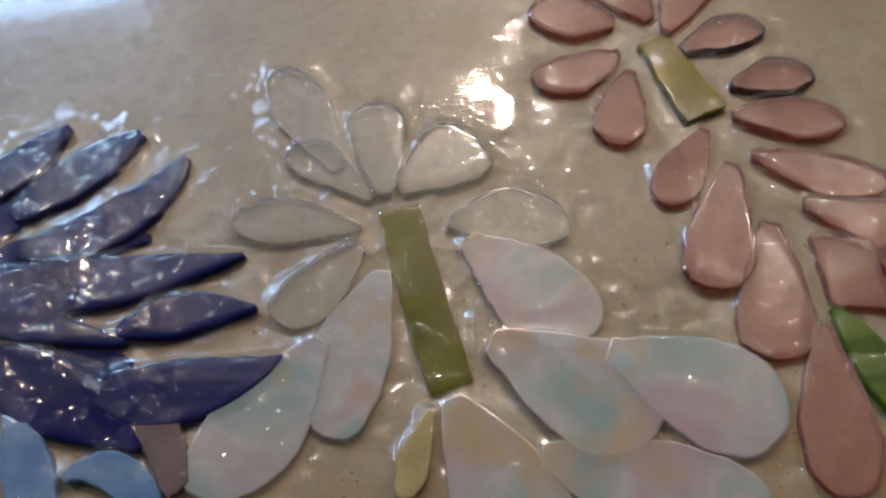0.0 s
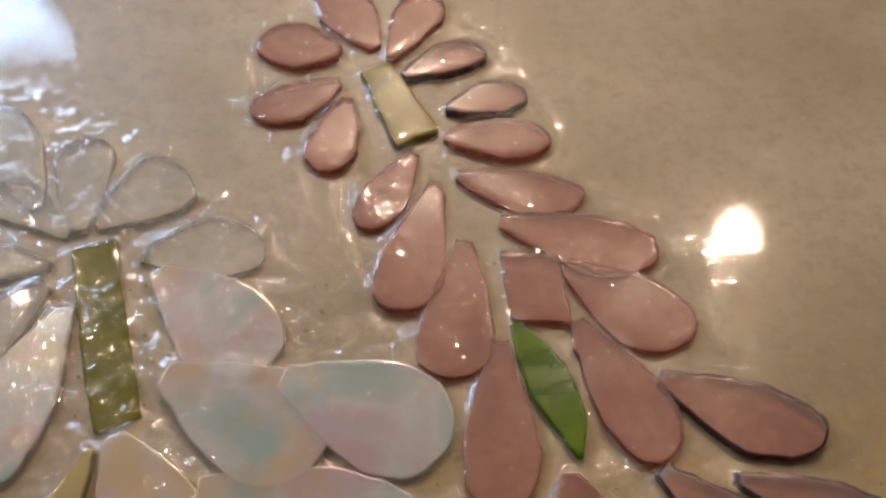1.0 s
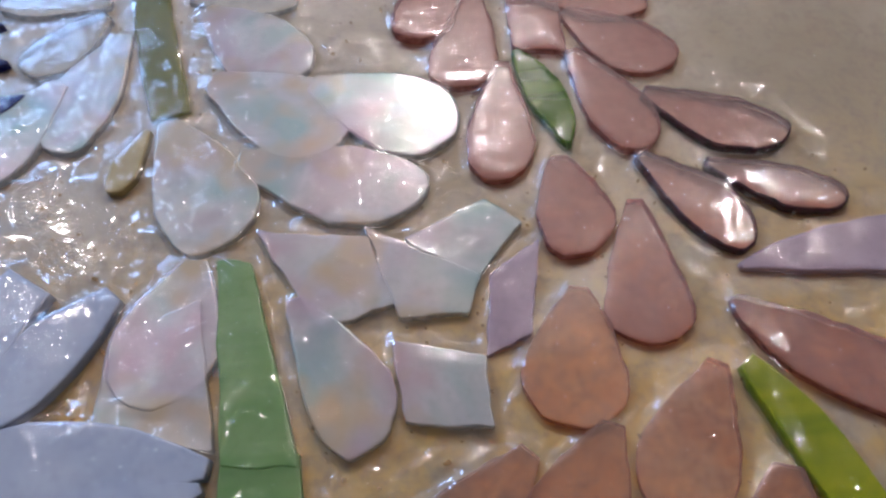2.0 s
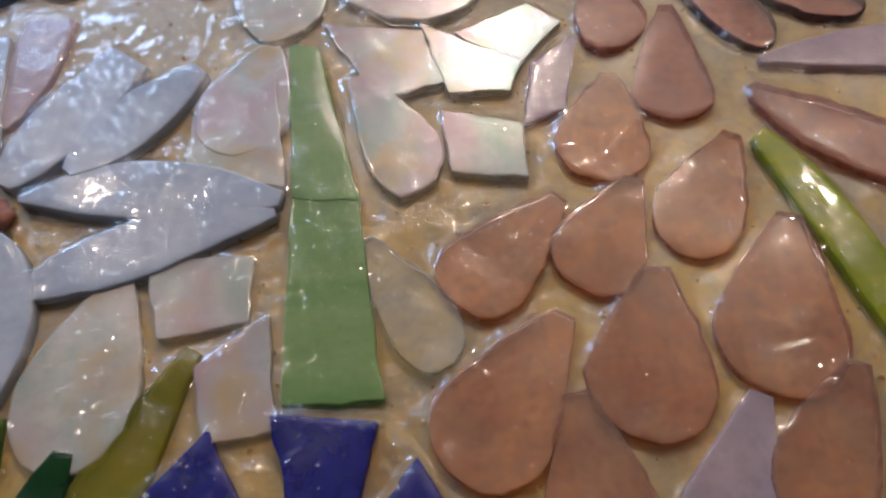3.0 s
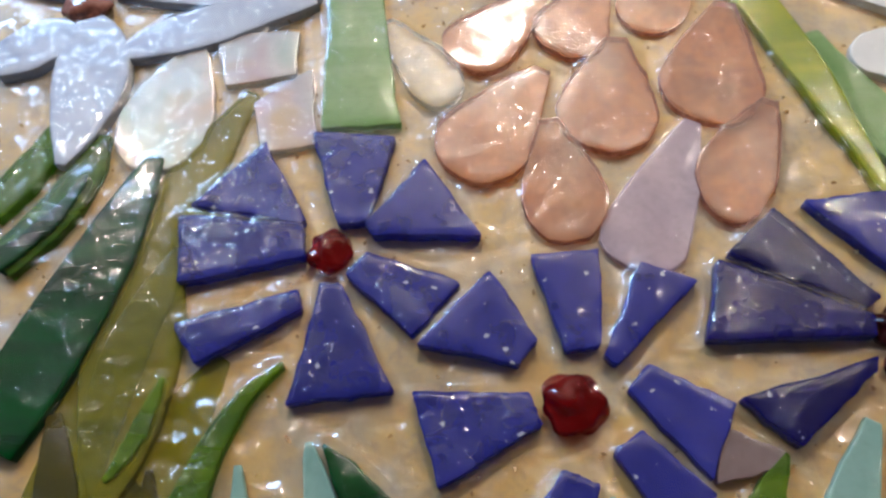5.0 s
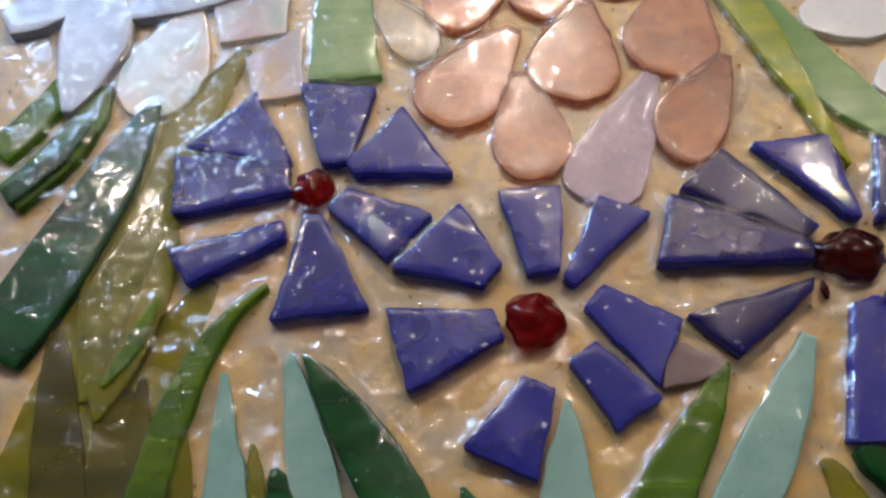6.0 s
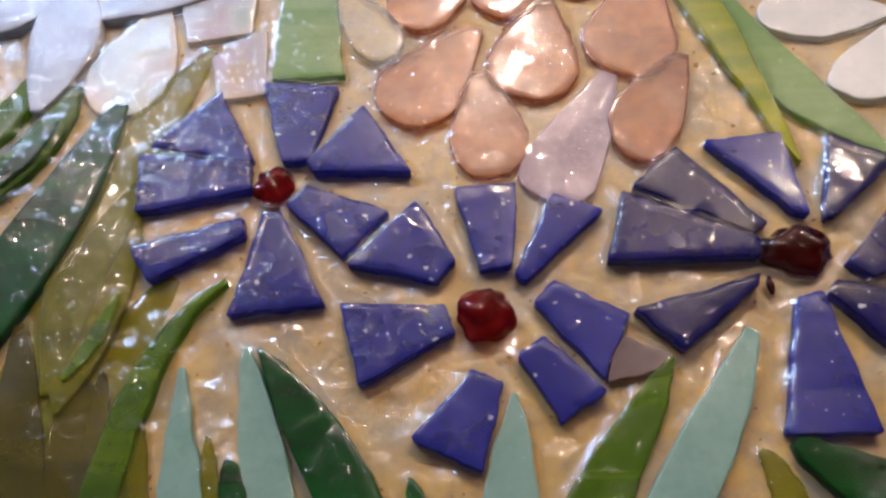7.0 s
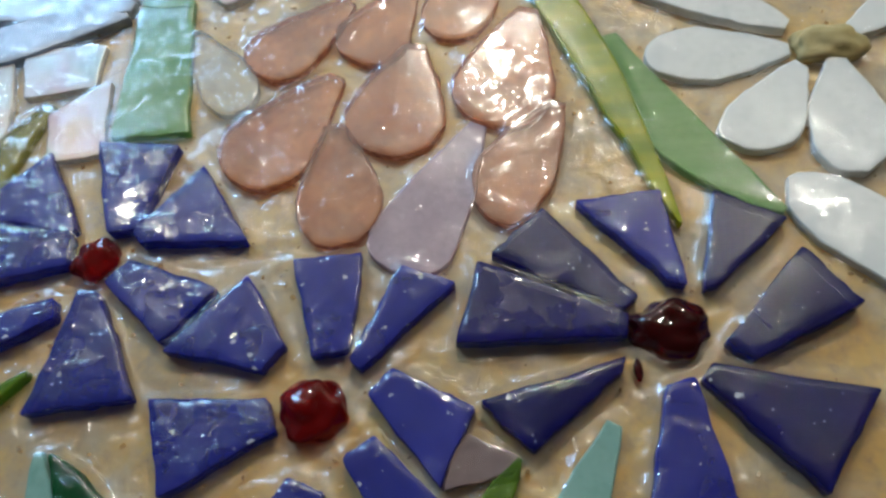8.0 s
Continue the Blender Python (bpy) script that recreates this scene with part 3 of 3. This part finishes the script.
plant = thing("white_flower", "bluish-white milky glass daisy, slim petals round a copper bead", "mosaic flower", "white mosaic flowers")
nugget(plant, "centre", "copper", -77.7, 100.4, 5.6, 4.4)
blade(plant, "petal", "milk", -70.9, 103.5, -46.2, 103.8, -19.8, 99.3, 1.5, 13.3, 3.2)
blade(plant, "petal", "milk", -66.6, 83.3, -47.2, 90.7, -20.9, 96.5, 3.6, 12.5, 1.8)
blade(plant, "petal", "milk", -75.7, 95.5, -72.2, 76.5, -74.2, 53.0, 6.6, 17.7, 2.3)
blade(plant, "petal", "milk", -80.2, 95.0, -86.1, 89.3, -96.3, 82.8, 3.9, 14.0, 9.2)
blade(plant, "petal", "milk", -84.2, 104.6, -95.8, 113.4, -108.9, 118.6, 2.5, 10.0, 8.7)
blade(plant, "petal", "milk", -80.8, 106.3, -83.6, 121.3, -85.9, 146.6, 2.7, 9.2, 7.9)
blade(plant, "petal", "milk", -74.7, 106.9, -67.8, 118.3, -54.1, 137.8, 3.9, 13.9, 10.4)
blade(plant, "petal", "milk", -62.5, 109.0, -51.9, 120.1, -38.2, 133.6, 2.9, 13.7, 4.3)
blade(plant, "petal", "milk", -88.0, 115.9, -93.9, 127.4, -101.2, 146.2, 3.6, 7.5, 7.9)
blade(plant, "petal", "lavender", -77.9, 122.5, -75.9, 134.5, -74.0, 151.2, 1.5, 9.7, 10.9)

plant = thing("white_flower", "opaque white glass flower, rounded petals round pale yellow middle", "mosaic flower", "white mosaic flowers")
nugget(plant, "centre", "straw", 137.2, 69.9, 7.5, 5.1)
drop(plant, "petal", "white", 129.9, 69.5, 179.0, 32.0, 7.6, 8.0, 0.58)
drop(plant, "petal", "white", 129.7, 64.9, -138.0, 27.5, 10.7, 4.2, 0.60)
drop(plant, "petal", "white", 137.5, 66.0, -103.3, 30.7, 9.8, 6.5, 0.54)
blade(plant, "petal", "white", 130.4, 75.8, 118.3, 84.4, 101.0, 94.1, 3.5, 10.9, 9.4)
blade(plant, "petal", "white", 142.0, 71.9, 151.2, 77.7, 163.2, 83.5, 2.6, 8.3, 8.7)
blade(plant, "petal", "white", 118.4, 33.3, 126.6, 27.5, 137.1, 14.1, 6.8, 15.7, 12.2)

plant = thing("flower_stem", "pale green translucent glass stem in two lengths, widening downward", "glass stem", "glass stems")
shard(plant, "stem", "palegreen", -16.3, 137.9, -83.0, 39.8, 6.3, 12.6, 2.2, 3.1)
shard(plant, "stem", "palegreen", -11.7, 100.9, -87.6, 41.8, 12.6, 17.0, 1.6, 1.0)

plant = thing("iridescent_cluster", "pale iridescent glass pieces with pink and teal sheen beside a stem", "glass pieces", "iridescent pieces")
drop(plant, "piece", "irid", -48.8, 85.3, -101.4, 34.2, 9.8, 10.5, 0.60)
shard(plant, "piece", "irid", -34.5, 87.7, -84.1, 13.7, 18.6, 15.0, 2.0, -0.6)
shard(plant, "piece", "irid", -27.6, 71.2, -83.0, 16.2, 12.6, 11.5, -7.0, 0.5)
shard(plant, "piece", "irid", -30.4, 126.7, -87.6, 22.0, 15.5, 19.0, -4.8, 3.9)
drop(plant, "piece", "irid", -5.8, 127.8, -71.2, 30.6, 10.6, 4.3, 0.64)
shard(plant, "piece", "irid", 20.0, 115.3, -88.2, 13.4, 15.0, 14.0, 5.1, 3.1)
drop(plant, "piece", "clear", -4.3, 90.2, -63.2, 29.9, 7.7, 5.7, 0.67)
drop(plant, "piece", "irid", -23.9, 139.1, -106.3, 28.6, 9.8, 8.9, 0.56)
shard(plant, "piece", "irid", -1.3, 141.4, -66.6, 18.7, 16.8, 13.7, 11.4, 2.4)
shard(plant, "piece", "irid", 19.3, 135.4, -86.9, 13.2, 18.9, 11.6, 14.0, 1.4)
shard(plant, "piece", "lavender", 36.9, 132.2, -103.2, 17.4, 8.5, 7.5, -8.2, -4.9)
shard(plant, "piece", "irid", 25.0, 142.3, -40.7, 11.9, 15.6, 14.1, 7.5, 0.7)

plant = thing("pink_hyacinth", "cluster of translucent salmon-pink glass teardrops with gold edges", "mosaic flower", "hyacinths")
drop(plant, "petal", "rose", 32.7, 95.7, -137.4, 28.8, 9.2, 8.1, 0.75)
drop(plant, "petal", "rose", 48.2, 98.1, -117.1, 25.2, 6.3, 10.6, 0.67)
drop(plant, "petal", "rose", 47.7, 124.4, -104.2, 25.8, 9.1, 9.2, 0.67)
drop(plant, "petal", "rose", 68.8, 106.9, -120.4, 28.7, 7.6, 8.5, 0.66)
drop(plant, "petal", "rose", 74.6, 88.0, -106.2, 34.2, 9.6, 11.9, 0.68)
drop(plant, "petal", "rose", 30.7, 71.7, -126.0, 32.8, 8.8, 11.1, 0.70)
drop(plant, "petal", "rose", 48.3, 79.3, -100.4, 30.3, 9.1, 11.8, 0.66)
drop(plant, "petal", "rose", 30.0, 58.1, -88.5, 29.1, 9.6, 7.2, 0.63)
drop(plant, "petal", "lavender", 60.6, 55.5, -119.2, 37.2, 8.9, 8.0, 0.81)
drop(plant, "petal", "rose", 78.2, 58.8, -118.0, 31.1, 5.6, 9.9, 0.60)

plant = thing("curved_leaf", "bright yellow-green glass leaf curling to a sharp tip", "glass leaf", "curved leaves")
blade(plant, "blade", "lime", 73.5, 106.5, 84.6, 78.5, 97.0, 27.6, 3.4, 9.2, 0.7)

plant = thing("curved_leaf", "pale green translucent glass leaf beside white petals", "glass leaf", "curved leaves")
blade(plant, "blade", "palegreen", 91.2, 77.7, 99.9, 50.3, 116.8, 29.0, 4.1, 12.5, 1.9)

plant = thing("mauve_hyacinth", "tall spike of dark-edged mauve glass teardrops with golden stem chip", "mosaic flower", "hyacinths")
shard(plant, "stem", "gold", 26.3, 258.2, -72.7, 24.8, 7.6, 11.6, 0.6, -0.4)
drop(plant, "petal", "mauve", 18.6, 264.6, 164.3, 21.7, 7.1, 8.0, 0.50)
drop(plant, "petal", "mauve", 17.7, 255.1, -165.3, 23.5, 8.3, 3.6, 0.55)
drop(plant, "petal", "mauve", 18.6, 249.4, -111.6, 22.5, 6.7, 5.5, 0.66)
drop(plant, "petal", "mauve", 27.1, 264.4, 116.3, 26.6, 6.0, 8.9, 0.57)
drop(plant, "petal", "mauve", 30.2, 260.1, 56.0, 26.5, 7.5, 5.5, 0.69)
drop(plant, "petal", "plum", 32.2, 254.0, 14.1, 23.1, 7.4, 3.9, 0.59)
drop(plant, "petal", "plum", 40.9, 241.8, 6.5, 21.4, 7.0, 4.2, 0.55)
drop(plant, "petal", "mauve", 39.0, 234.2, -10.0, 25.8, 6.0, 6.1, 0.56)
drop(plant, "petal", "mauve", 32.5, 230.9, -127.2, 23.6, 5.6, 5.5, 0.63)
drop(plant, "petal", "mauve", 35.7, 221.6, -114.9, 32.8, 8.7, 6.0, 0.72)
drop(plant, "petal", "mauve", 40.5, 223.3, -20.4, 29.5, 4.2, 7.5, 0.51)
drop(plant, "petal", "mauve", 47.6, 210.0, -21.1, 35.5, 5.7, 8.9, 0.60)
shard(plant, "petal", "mauve", 52.7, 200.3, -93.2, 15.8, 12.4, 12.4, 1.8, 1.8)
drop(plant, "petal", "mauve", 59.7, 197.5, -40.1, 29.7, 5.9, 10.8, 0.60)
drop(plant, "petal", "mauve", 39.5, 206.1, -107.8, 31.5, 9.7, 6.1, 0.73)
blade(plant, "leaf", "moss", 46.1, 185.1, 50.7, 171.3, 52.9, 157.4, 1.4, 8.5, 0.9)
drop(plant, "petal", "mauve", 58.3, 184.5, -71.8, 31.6, 8.1, 6.7, 0.67)
drop(plant, "petal", "plum", 71.6, 170.6, -28.9, 32.6, 4.7, 9.8, 0.56)
drop(plant, "petal", "mauve", 42.3, 182.4, -101.4, 32.9, 8.1, 6.4, 0.67)
drop(plant, "petal", "plum", 65.9, 152.9, -57.5, 29.5, 8.7, 4.5, 0.58)
drop(plant, "petal", "plum", 79.2, 149.7, -24.5, 29.4, 4.1, 6.7, 0.56)
drop(plant, "petal", "mauve", 49.6, 155.2, -95.3, 24.3, 10.1, 5.4, 0.57)
drop(plant, "petal", "mauve", 62.9, 142.5, -95.4, 30.9, 7.2, 9.5, 0.79)

plant = thing("lavender_flower", "broad lavender and mauve glass petals beside the flower spike", "mosaic flower", "lavender petals")
blade(plant, "petal", "lavender", 80.3, 125.1, 102.5, 126.5, 127.7, 124.3, 1.4, 10.6, 12.4)
blade(plant, "petal", "mauve", 75.4, 118.7, 85.5, 108.4, 102.5, 97.4, 1.8, 12.4, 13.6)

plant = thing("clear_hyacinth", "clear and iridescent glass teardrop flower on an olive green stem", "mosaic flower", "hyacinths")
blade(plant, "stem", "olive", -38.4, 216.3, -34.8, 195.4, -30.7, 175.9, 9.1, 9.1, 8.5)
drop(plant, "petal", "clear", -41.3, 219.5, 93.0, 25.8, 6.7, 7.0, 0.74)
drop(plant, "petal", "clear", -38.2, 219.9, 18.1, 22.2, 14.4, 3.4, 0.67)
drop(plant, "petal", "clear", -43.7, 219.0, 144.1, 23.4, 3.2, 7.3, 0.70)
drop(plant, "petal", "clear", -46.4, 212.2, 171.8, 27.7, 4.9, 6.8, 0.61)
drop(plant, "petal", "clear", -28.5, 211.9, -8.4, 26.1, 9.9, 5.4, 0.50)
drop(plant, "petal", "clear", -46.5, 208.8, -139.9, 24.0, 7.9, 4.7, 0.61)
drop(plant, "petal", "irid", -24.2, 207.4, -45.4, 31.3, 8.5, 9.7, 0.58)
drop(plant, "petal", "irid", -42.2, 201.2, -106.9, 33.8, 5.2, 10.1, 0.56)
drop(plant, "petal", "irid", -22.2, 184.6, -32.3, 33.7, 9.8, 11.6, 0.65)
drop(plant, "petal", "irid", 0.1, 180.3, -30.5, 32.9, 10.8, 9.9, 0.63)
drop(plant, "petal", "irid", -56.0, 187.8, -130.8, 33.7, 10.7, 6.5, 0.55)
drop(plant, "petal", "clear", -50.9, 227.0, 114.8, 33.9, 6.6, 7.2, 0.59)
drop(plant, "petal", "irid", -31.5, 173.2, -73.5, 33.2, 13.0, 6.8, 0.64)
drop(plant, "petal", "irid", -15.2, 162.3, -17.0, 38.2, 6.3, 11.4, 0.56)

plant = thing("indigo_flower", "deep indigo glass aster with long pointed petals", "mosaic flower", "blue mosaic flowers")
blade(plant, "petal", "indigo", -120.7, 221.3, -108.0, 231.7, -95.8, 241.9, 3.1, 11.4, 2.3)
blade(plant, "petal", "indigo", -118.1, 213.5, -98.9, 218.6, -84.7, 234.0, 4.3, 11.6, 2.1)
blade(plant, "petal", "indigo", -121.9, 204.2, -99.4, 204.0, -71.1, 207.8, 7.7, 11.5, 0.8)
blade(plant, "petal", "indigo", -95.1, 192.6, -82.8, 195.6, -68.3, 195.5, 1.9, 9.3, 1.0)
blade(plant, "petal", "indigo", -96.3, 181.3, -80.4, 179.9, -62.5, 184.7, 6.5, 12.3, 0.7)
blade(plant, "petal", "indigo", -126.9, 228.3, -119.9, 236.6, -112.3, 245.1, 7.8, 9.7, 1.3)
blade(plant, "petal", "indigo", -118.5, 187.8, -104.6, 180.5, -87.7, 170.0, 9.0, 13.6, 2.8)
blade(plant, "petal", "indigo", -125.2, 198.9, -109.1, 195.1, -93.2, 190.6, 4.6, 6.2, 0.9)
# Thin indigo pieces added beneath the petals to darken the gaps between them.
blade(plant, "petal", "shadow_blue", -130.0, 207.0, -112.0, 212.5, -91.0, 214.0, 8.0, 9.5, 2.0)
blade(plant, "petal", "shadow_blue", -128.0, 184.0, -112.0, 187.5, -92.0, 186.0, 9.0, 12.0, 3.0)
blade(plant, "petal", "shadow_blue", -129.0, 217.0, -120.0, 225.0, -108.0, 233.0, 9.0, 9.0, 2.0)
blade(plant, "petal", "skyblue", -113.5, 178.6, -108.8, 170.0, -104.7, 158.1, 1.9, 7.9, 8.1)
blade(plant, "petal", "skyblue", -101.1, 165.3, -93.3, 166.6, -85.6, 159.2, 1.5, 6.5, 6.1)


# ---- resin bed: poured round the pieces, climbing their edges ----
def lattice(rng, nx, ny, step):
    """Smooth random hills on a grid."""
    gx, gy = np.arange(nx) / step, np.arange(ny) / step
    g = rng.random((int(gx[-1]) + 3, int(gy[-1]) + 3))
    i, j = gx.astype(int), gy.astype(int)
    u, v = gx - i, gy - j
    u, v = (u * u * (3 - 2 * u))[:, None], (v * v * (3 - 2 * v))[None, :]
    a, b, c, d = g[np.ix_(i, j)], g[np.ix_(i + 1, j)], g[np.ix_(i, j + 1)], g[np.ix_(i + 1, j + 1)]
    return (a * (1 - u) + b * u) * (1 - v) + (c * (1 - u) + d * u) * v - 0.5


def blur(z, cells):
    r = int(cells * 3) + 1
    k = np.exp(-0.5 * (np.arange(-r, r + 1) / cells) ** 2)
    k /= k.sum()
    for axis in (0, 1):
        pad = np.pad(z, [(r, r) if i == axis else (0, 0) for i in (0, 1)], mode="edge")
        z = sum(w * np.take(pad, range(i, i + z.shape[axis]), axis) for i, w in enumerate(k))
    return z


def grid_mesh(name, xs, ys, z, material):
    gx, gy = np.meshgrid(xs, ys, indexing="ij")
    verts = np.stack([gx, gy, z], -1).reshape(-1, 3) * MM
    idx = np.arange(len(xs) * len(ys)).reshape(len(xs), len(ys))
    faces = np.stack([idx[:-1, :-1], idx[1:, :-1], idx[1:, 1:], idx[:-1, 1:]], -1).reshape(-1, 4)
    me = bpy.data.meshes.new(name)
    me.from_pydata(verts.tolist(), [], faces.tolist())
    me.shade_smooth()
    me.materials.append(material)
    return new(name, me)


def resin_coat(x0, x1, y0, y1, step):
    """The skin lies over every piece and sags between them."""
    rng = np.random.default_rng(4)
    xs, ys = np.arange(x0, x1 + step / 2, step), np.arange(y0, y1 + step / 2, step)
    tops = np.full((len(xs), len(ys)), 2.7)
    for p, top in OUTLINES:
        i0, i1 = np.searchsorted(xs, (p[:, 0].min() - 1, p[:, 0].max() + 1))
        j0, j1 = np.searchsorted(ys, (p[:, 1].min() - 1, p[:, 1].max() + 1))
        if i1 <= i0 or j1 <= j0:
            continue
        gx, gy = np.meshgrid(xs[i0:i1], ys[j0:j1], indexing="ij")
        inside, best = np.zeros(gx.shape, bool), np.full(gx.shape, 9.0)
        for a, b in zip(p, np.roll(p, -1, 0)):
            e = b - a
            t = np.clip(((gx - a[0]) * e[0] + (gy - a[1]) * e[1]) / max(e @ e, 1e-9), 0, 1)
            best = np.minimum(best, np.hypot(gx - a[0] - t * e[0], gy - a[1] - t * e[1]))
            cross = (a[1] > gy) != (b[1] > gy)
            inside ^= cross & (gx < e[0] * (gy - a[1]) / (e[1] if abs(e[1]) > 1e-9 else 1e-9) + a[0])
        part = tops[i0:i1, j0:j1]
        np.maximum(part, np.where(inside | (best < 0.6), top + 0.45, 0), out=part)
    n = tops.shape
    near = np.clip(blur((tops > 2.75).astype(float), 5 / step) * 2.5, 0, 1)
    z = blur(tops, 0.75 / step)
    gap = near * np.clip(1 - blur((tops > 2.75).astype(float), 0.9 / step), 0, 1)
    z += 0.06 * lattice(rng, *n, 15 / step) + (0.01 + 0.05 * near + 1.35 * gap) * lattice(rng, *n, 3.6 / step)
    z += (0.05 * near + 0.65 * gap) * lattice(rng, *n, 1.7 / step)
    ob = grid_mesh("resin_coat", xs, ys, z, RESIN)
    ob.data.attributes.new("crinkle", "FLOAT", "POINT").data.foreach_set("value", np.clip(0.02 + near * 1.1, 0, 1).astype(np.float32).ravel())
    return ob


def crumbs(count):
    """Loose chips of clear and gold glass sunk in the gaps."""
    rng = random.Random(11)
    bm = bmesh.new()
    made = 0
    while made < count:
        x, y = rng.uniform(-120, 150), rng.uniform(-45, 205)
        hit = False
        for p, top in OUTLINES:
            if p[:, 0].min() - 1 < x < p[:, 0].max() + 1 and p[:, 1].min() - 1 < y < p[:, 1].max() + 1:
                nx = np.roll(p, -1, 0)
                cross = (p[:, 1] > y) != (nx[:, 1] > y)
                at = (nx[:, 0] - p[:, 0]) * (y - p[:, 1]) / np.where(np.abs(nx[:, 1] - p[:, 1]) < 1e-9, 1e-9, nx[:, 1] - p[:, 1]) + p[:, 0]
                if np.sum(cross & (x < at)) % 2 or np.min(np.hypot(p[:, 0] - x, p[:, 1] - y)) < 0.5:
                    hit = True
                    break
        if hit or (y > 150 and x > 60):
            continue
        size = rng.uniform(0.25, 0.75)
        m = Matrix.Translation((x * MM, y * MM, rng.uniform(2.0, 2.95) * MM)) @ Euler([rng.uniform(0, 6) for _ in range(3)]).to_matrix().to_4x4()
        ring = [bm.verts.new(m @ Vector((size * rng.uniform(0.6, 1.3) * math.cos(a) * MM, size * rng.uniform(0.6, 1.3) * math.sin(a) * MM, 0))) for a in (0, 1.5, 3.0, 4.5)]
        tip, tail = bm.verts.new(m @ Vector((0, 0, size * 0.7 * MM))), bm.verts.new(m @ Vector((0, 0, -size * 0.5 * MM)))
        for i in range(4):
            bm.faces.new((ring[i], ring[(i + 1) % 4], tip))
            bm.faces.new((ring[(i + 1) % 4], ring[i], tail))
        made += 1
    return tagged(link_mesh("glass_crumbs", bm, MATS["crumb"]), "tiny clear glass chips scattered in the resin gaps", "glass chips", kind="stuff")


crumbs(520)
PX0, PX1, PY0, PY1 = -190, 215, -85, 345
panel = tagged(new("mosaic_panel"), "cream mosaic panel coated in glossy poured resin", "mosaic panel")
coat = resin_coat(PX0, PX1, PY0, PY1, 0.6)
coat.parent = panel
bm = bmesh.new()
box_into(bm, (PX0 * MM, PY0 * MM, -0.0149), (PX1 * MM, PY1 * MM, 0.0015))
link_mesh("painted_face", bm, GROUND, panel, "cream painted board face with gold colour and painted-in golden glow")
bm = bmesh.new()
box_into(bm, (PX0 * MM - 0.012, PY0 * MM - 0.012, -0.015), (PX1 * MM + 0.012, PY1 * MM + 0.012, -0.006))
link_mesh("backing_board", bm, WOOD, panel)
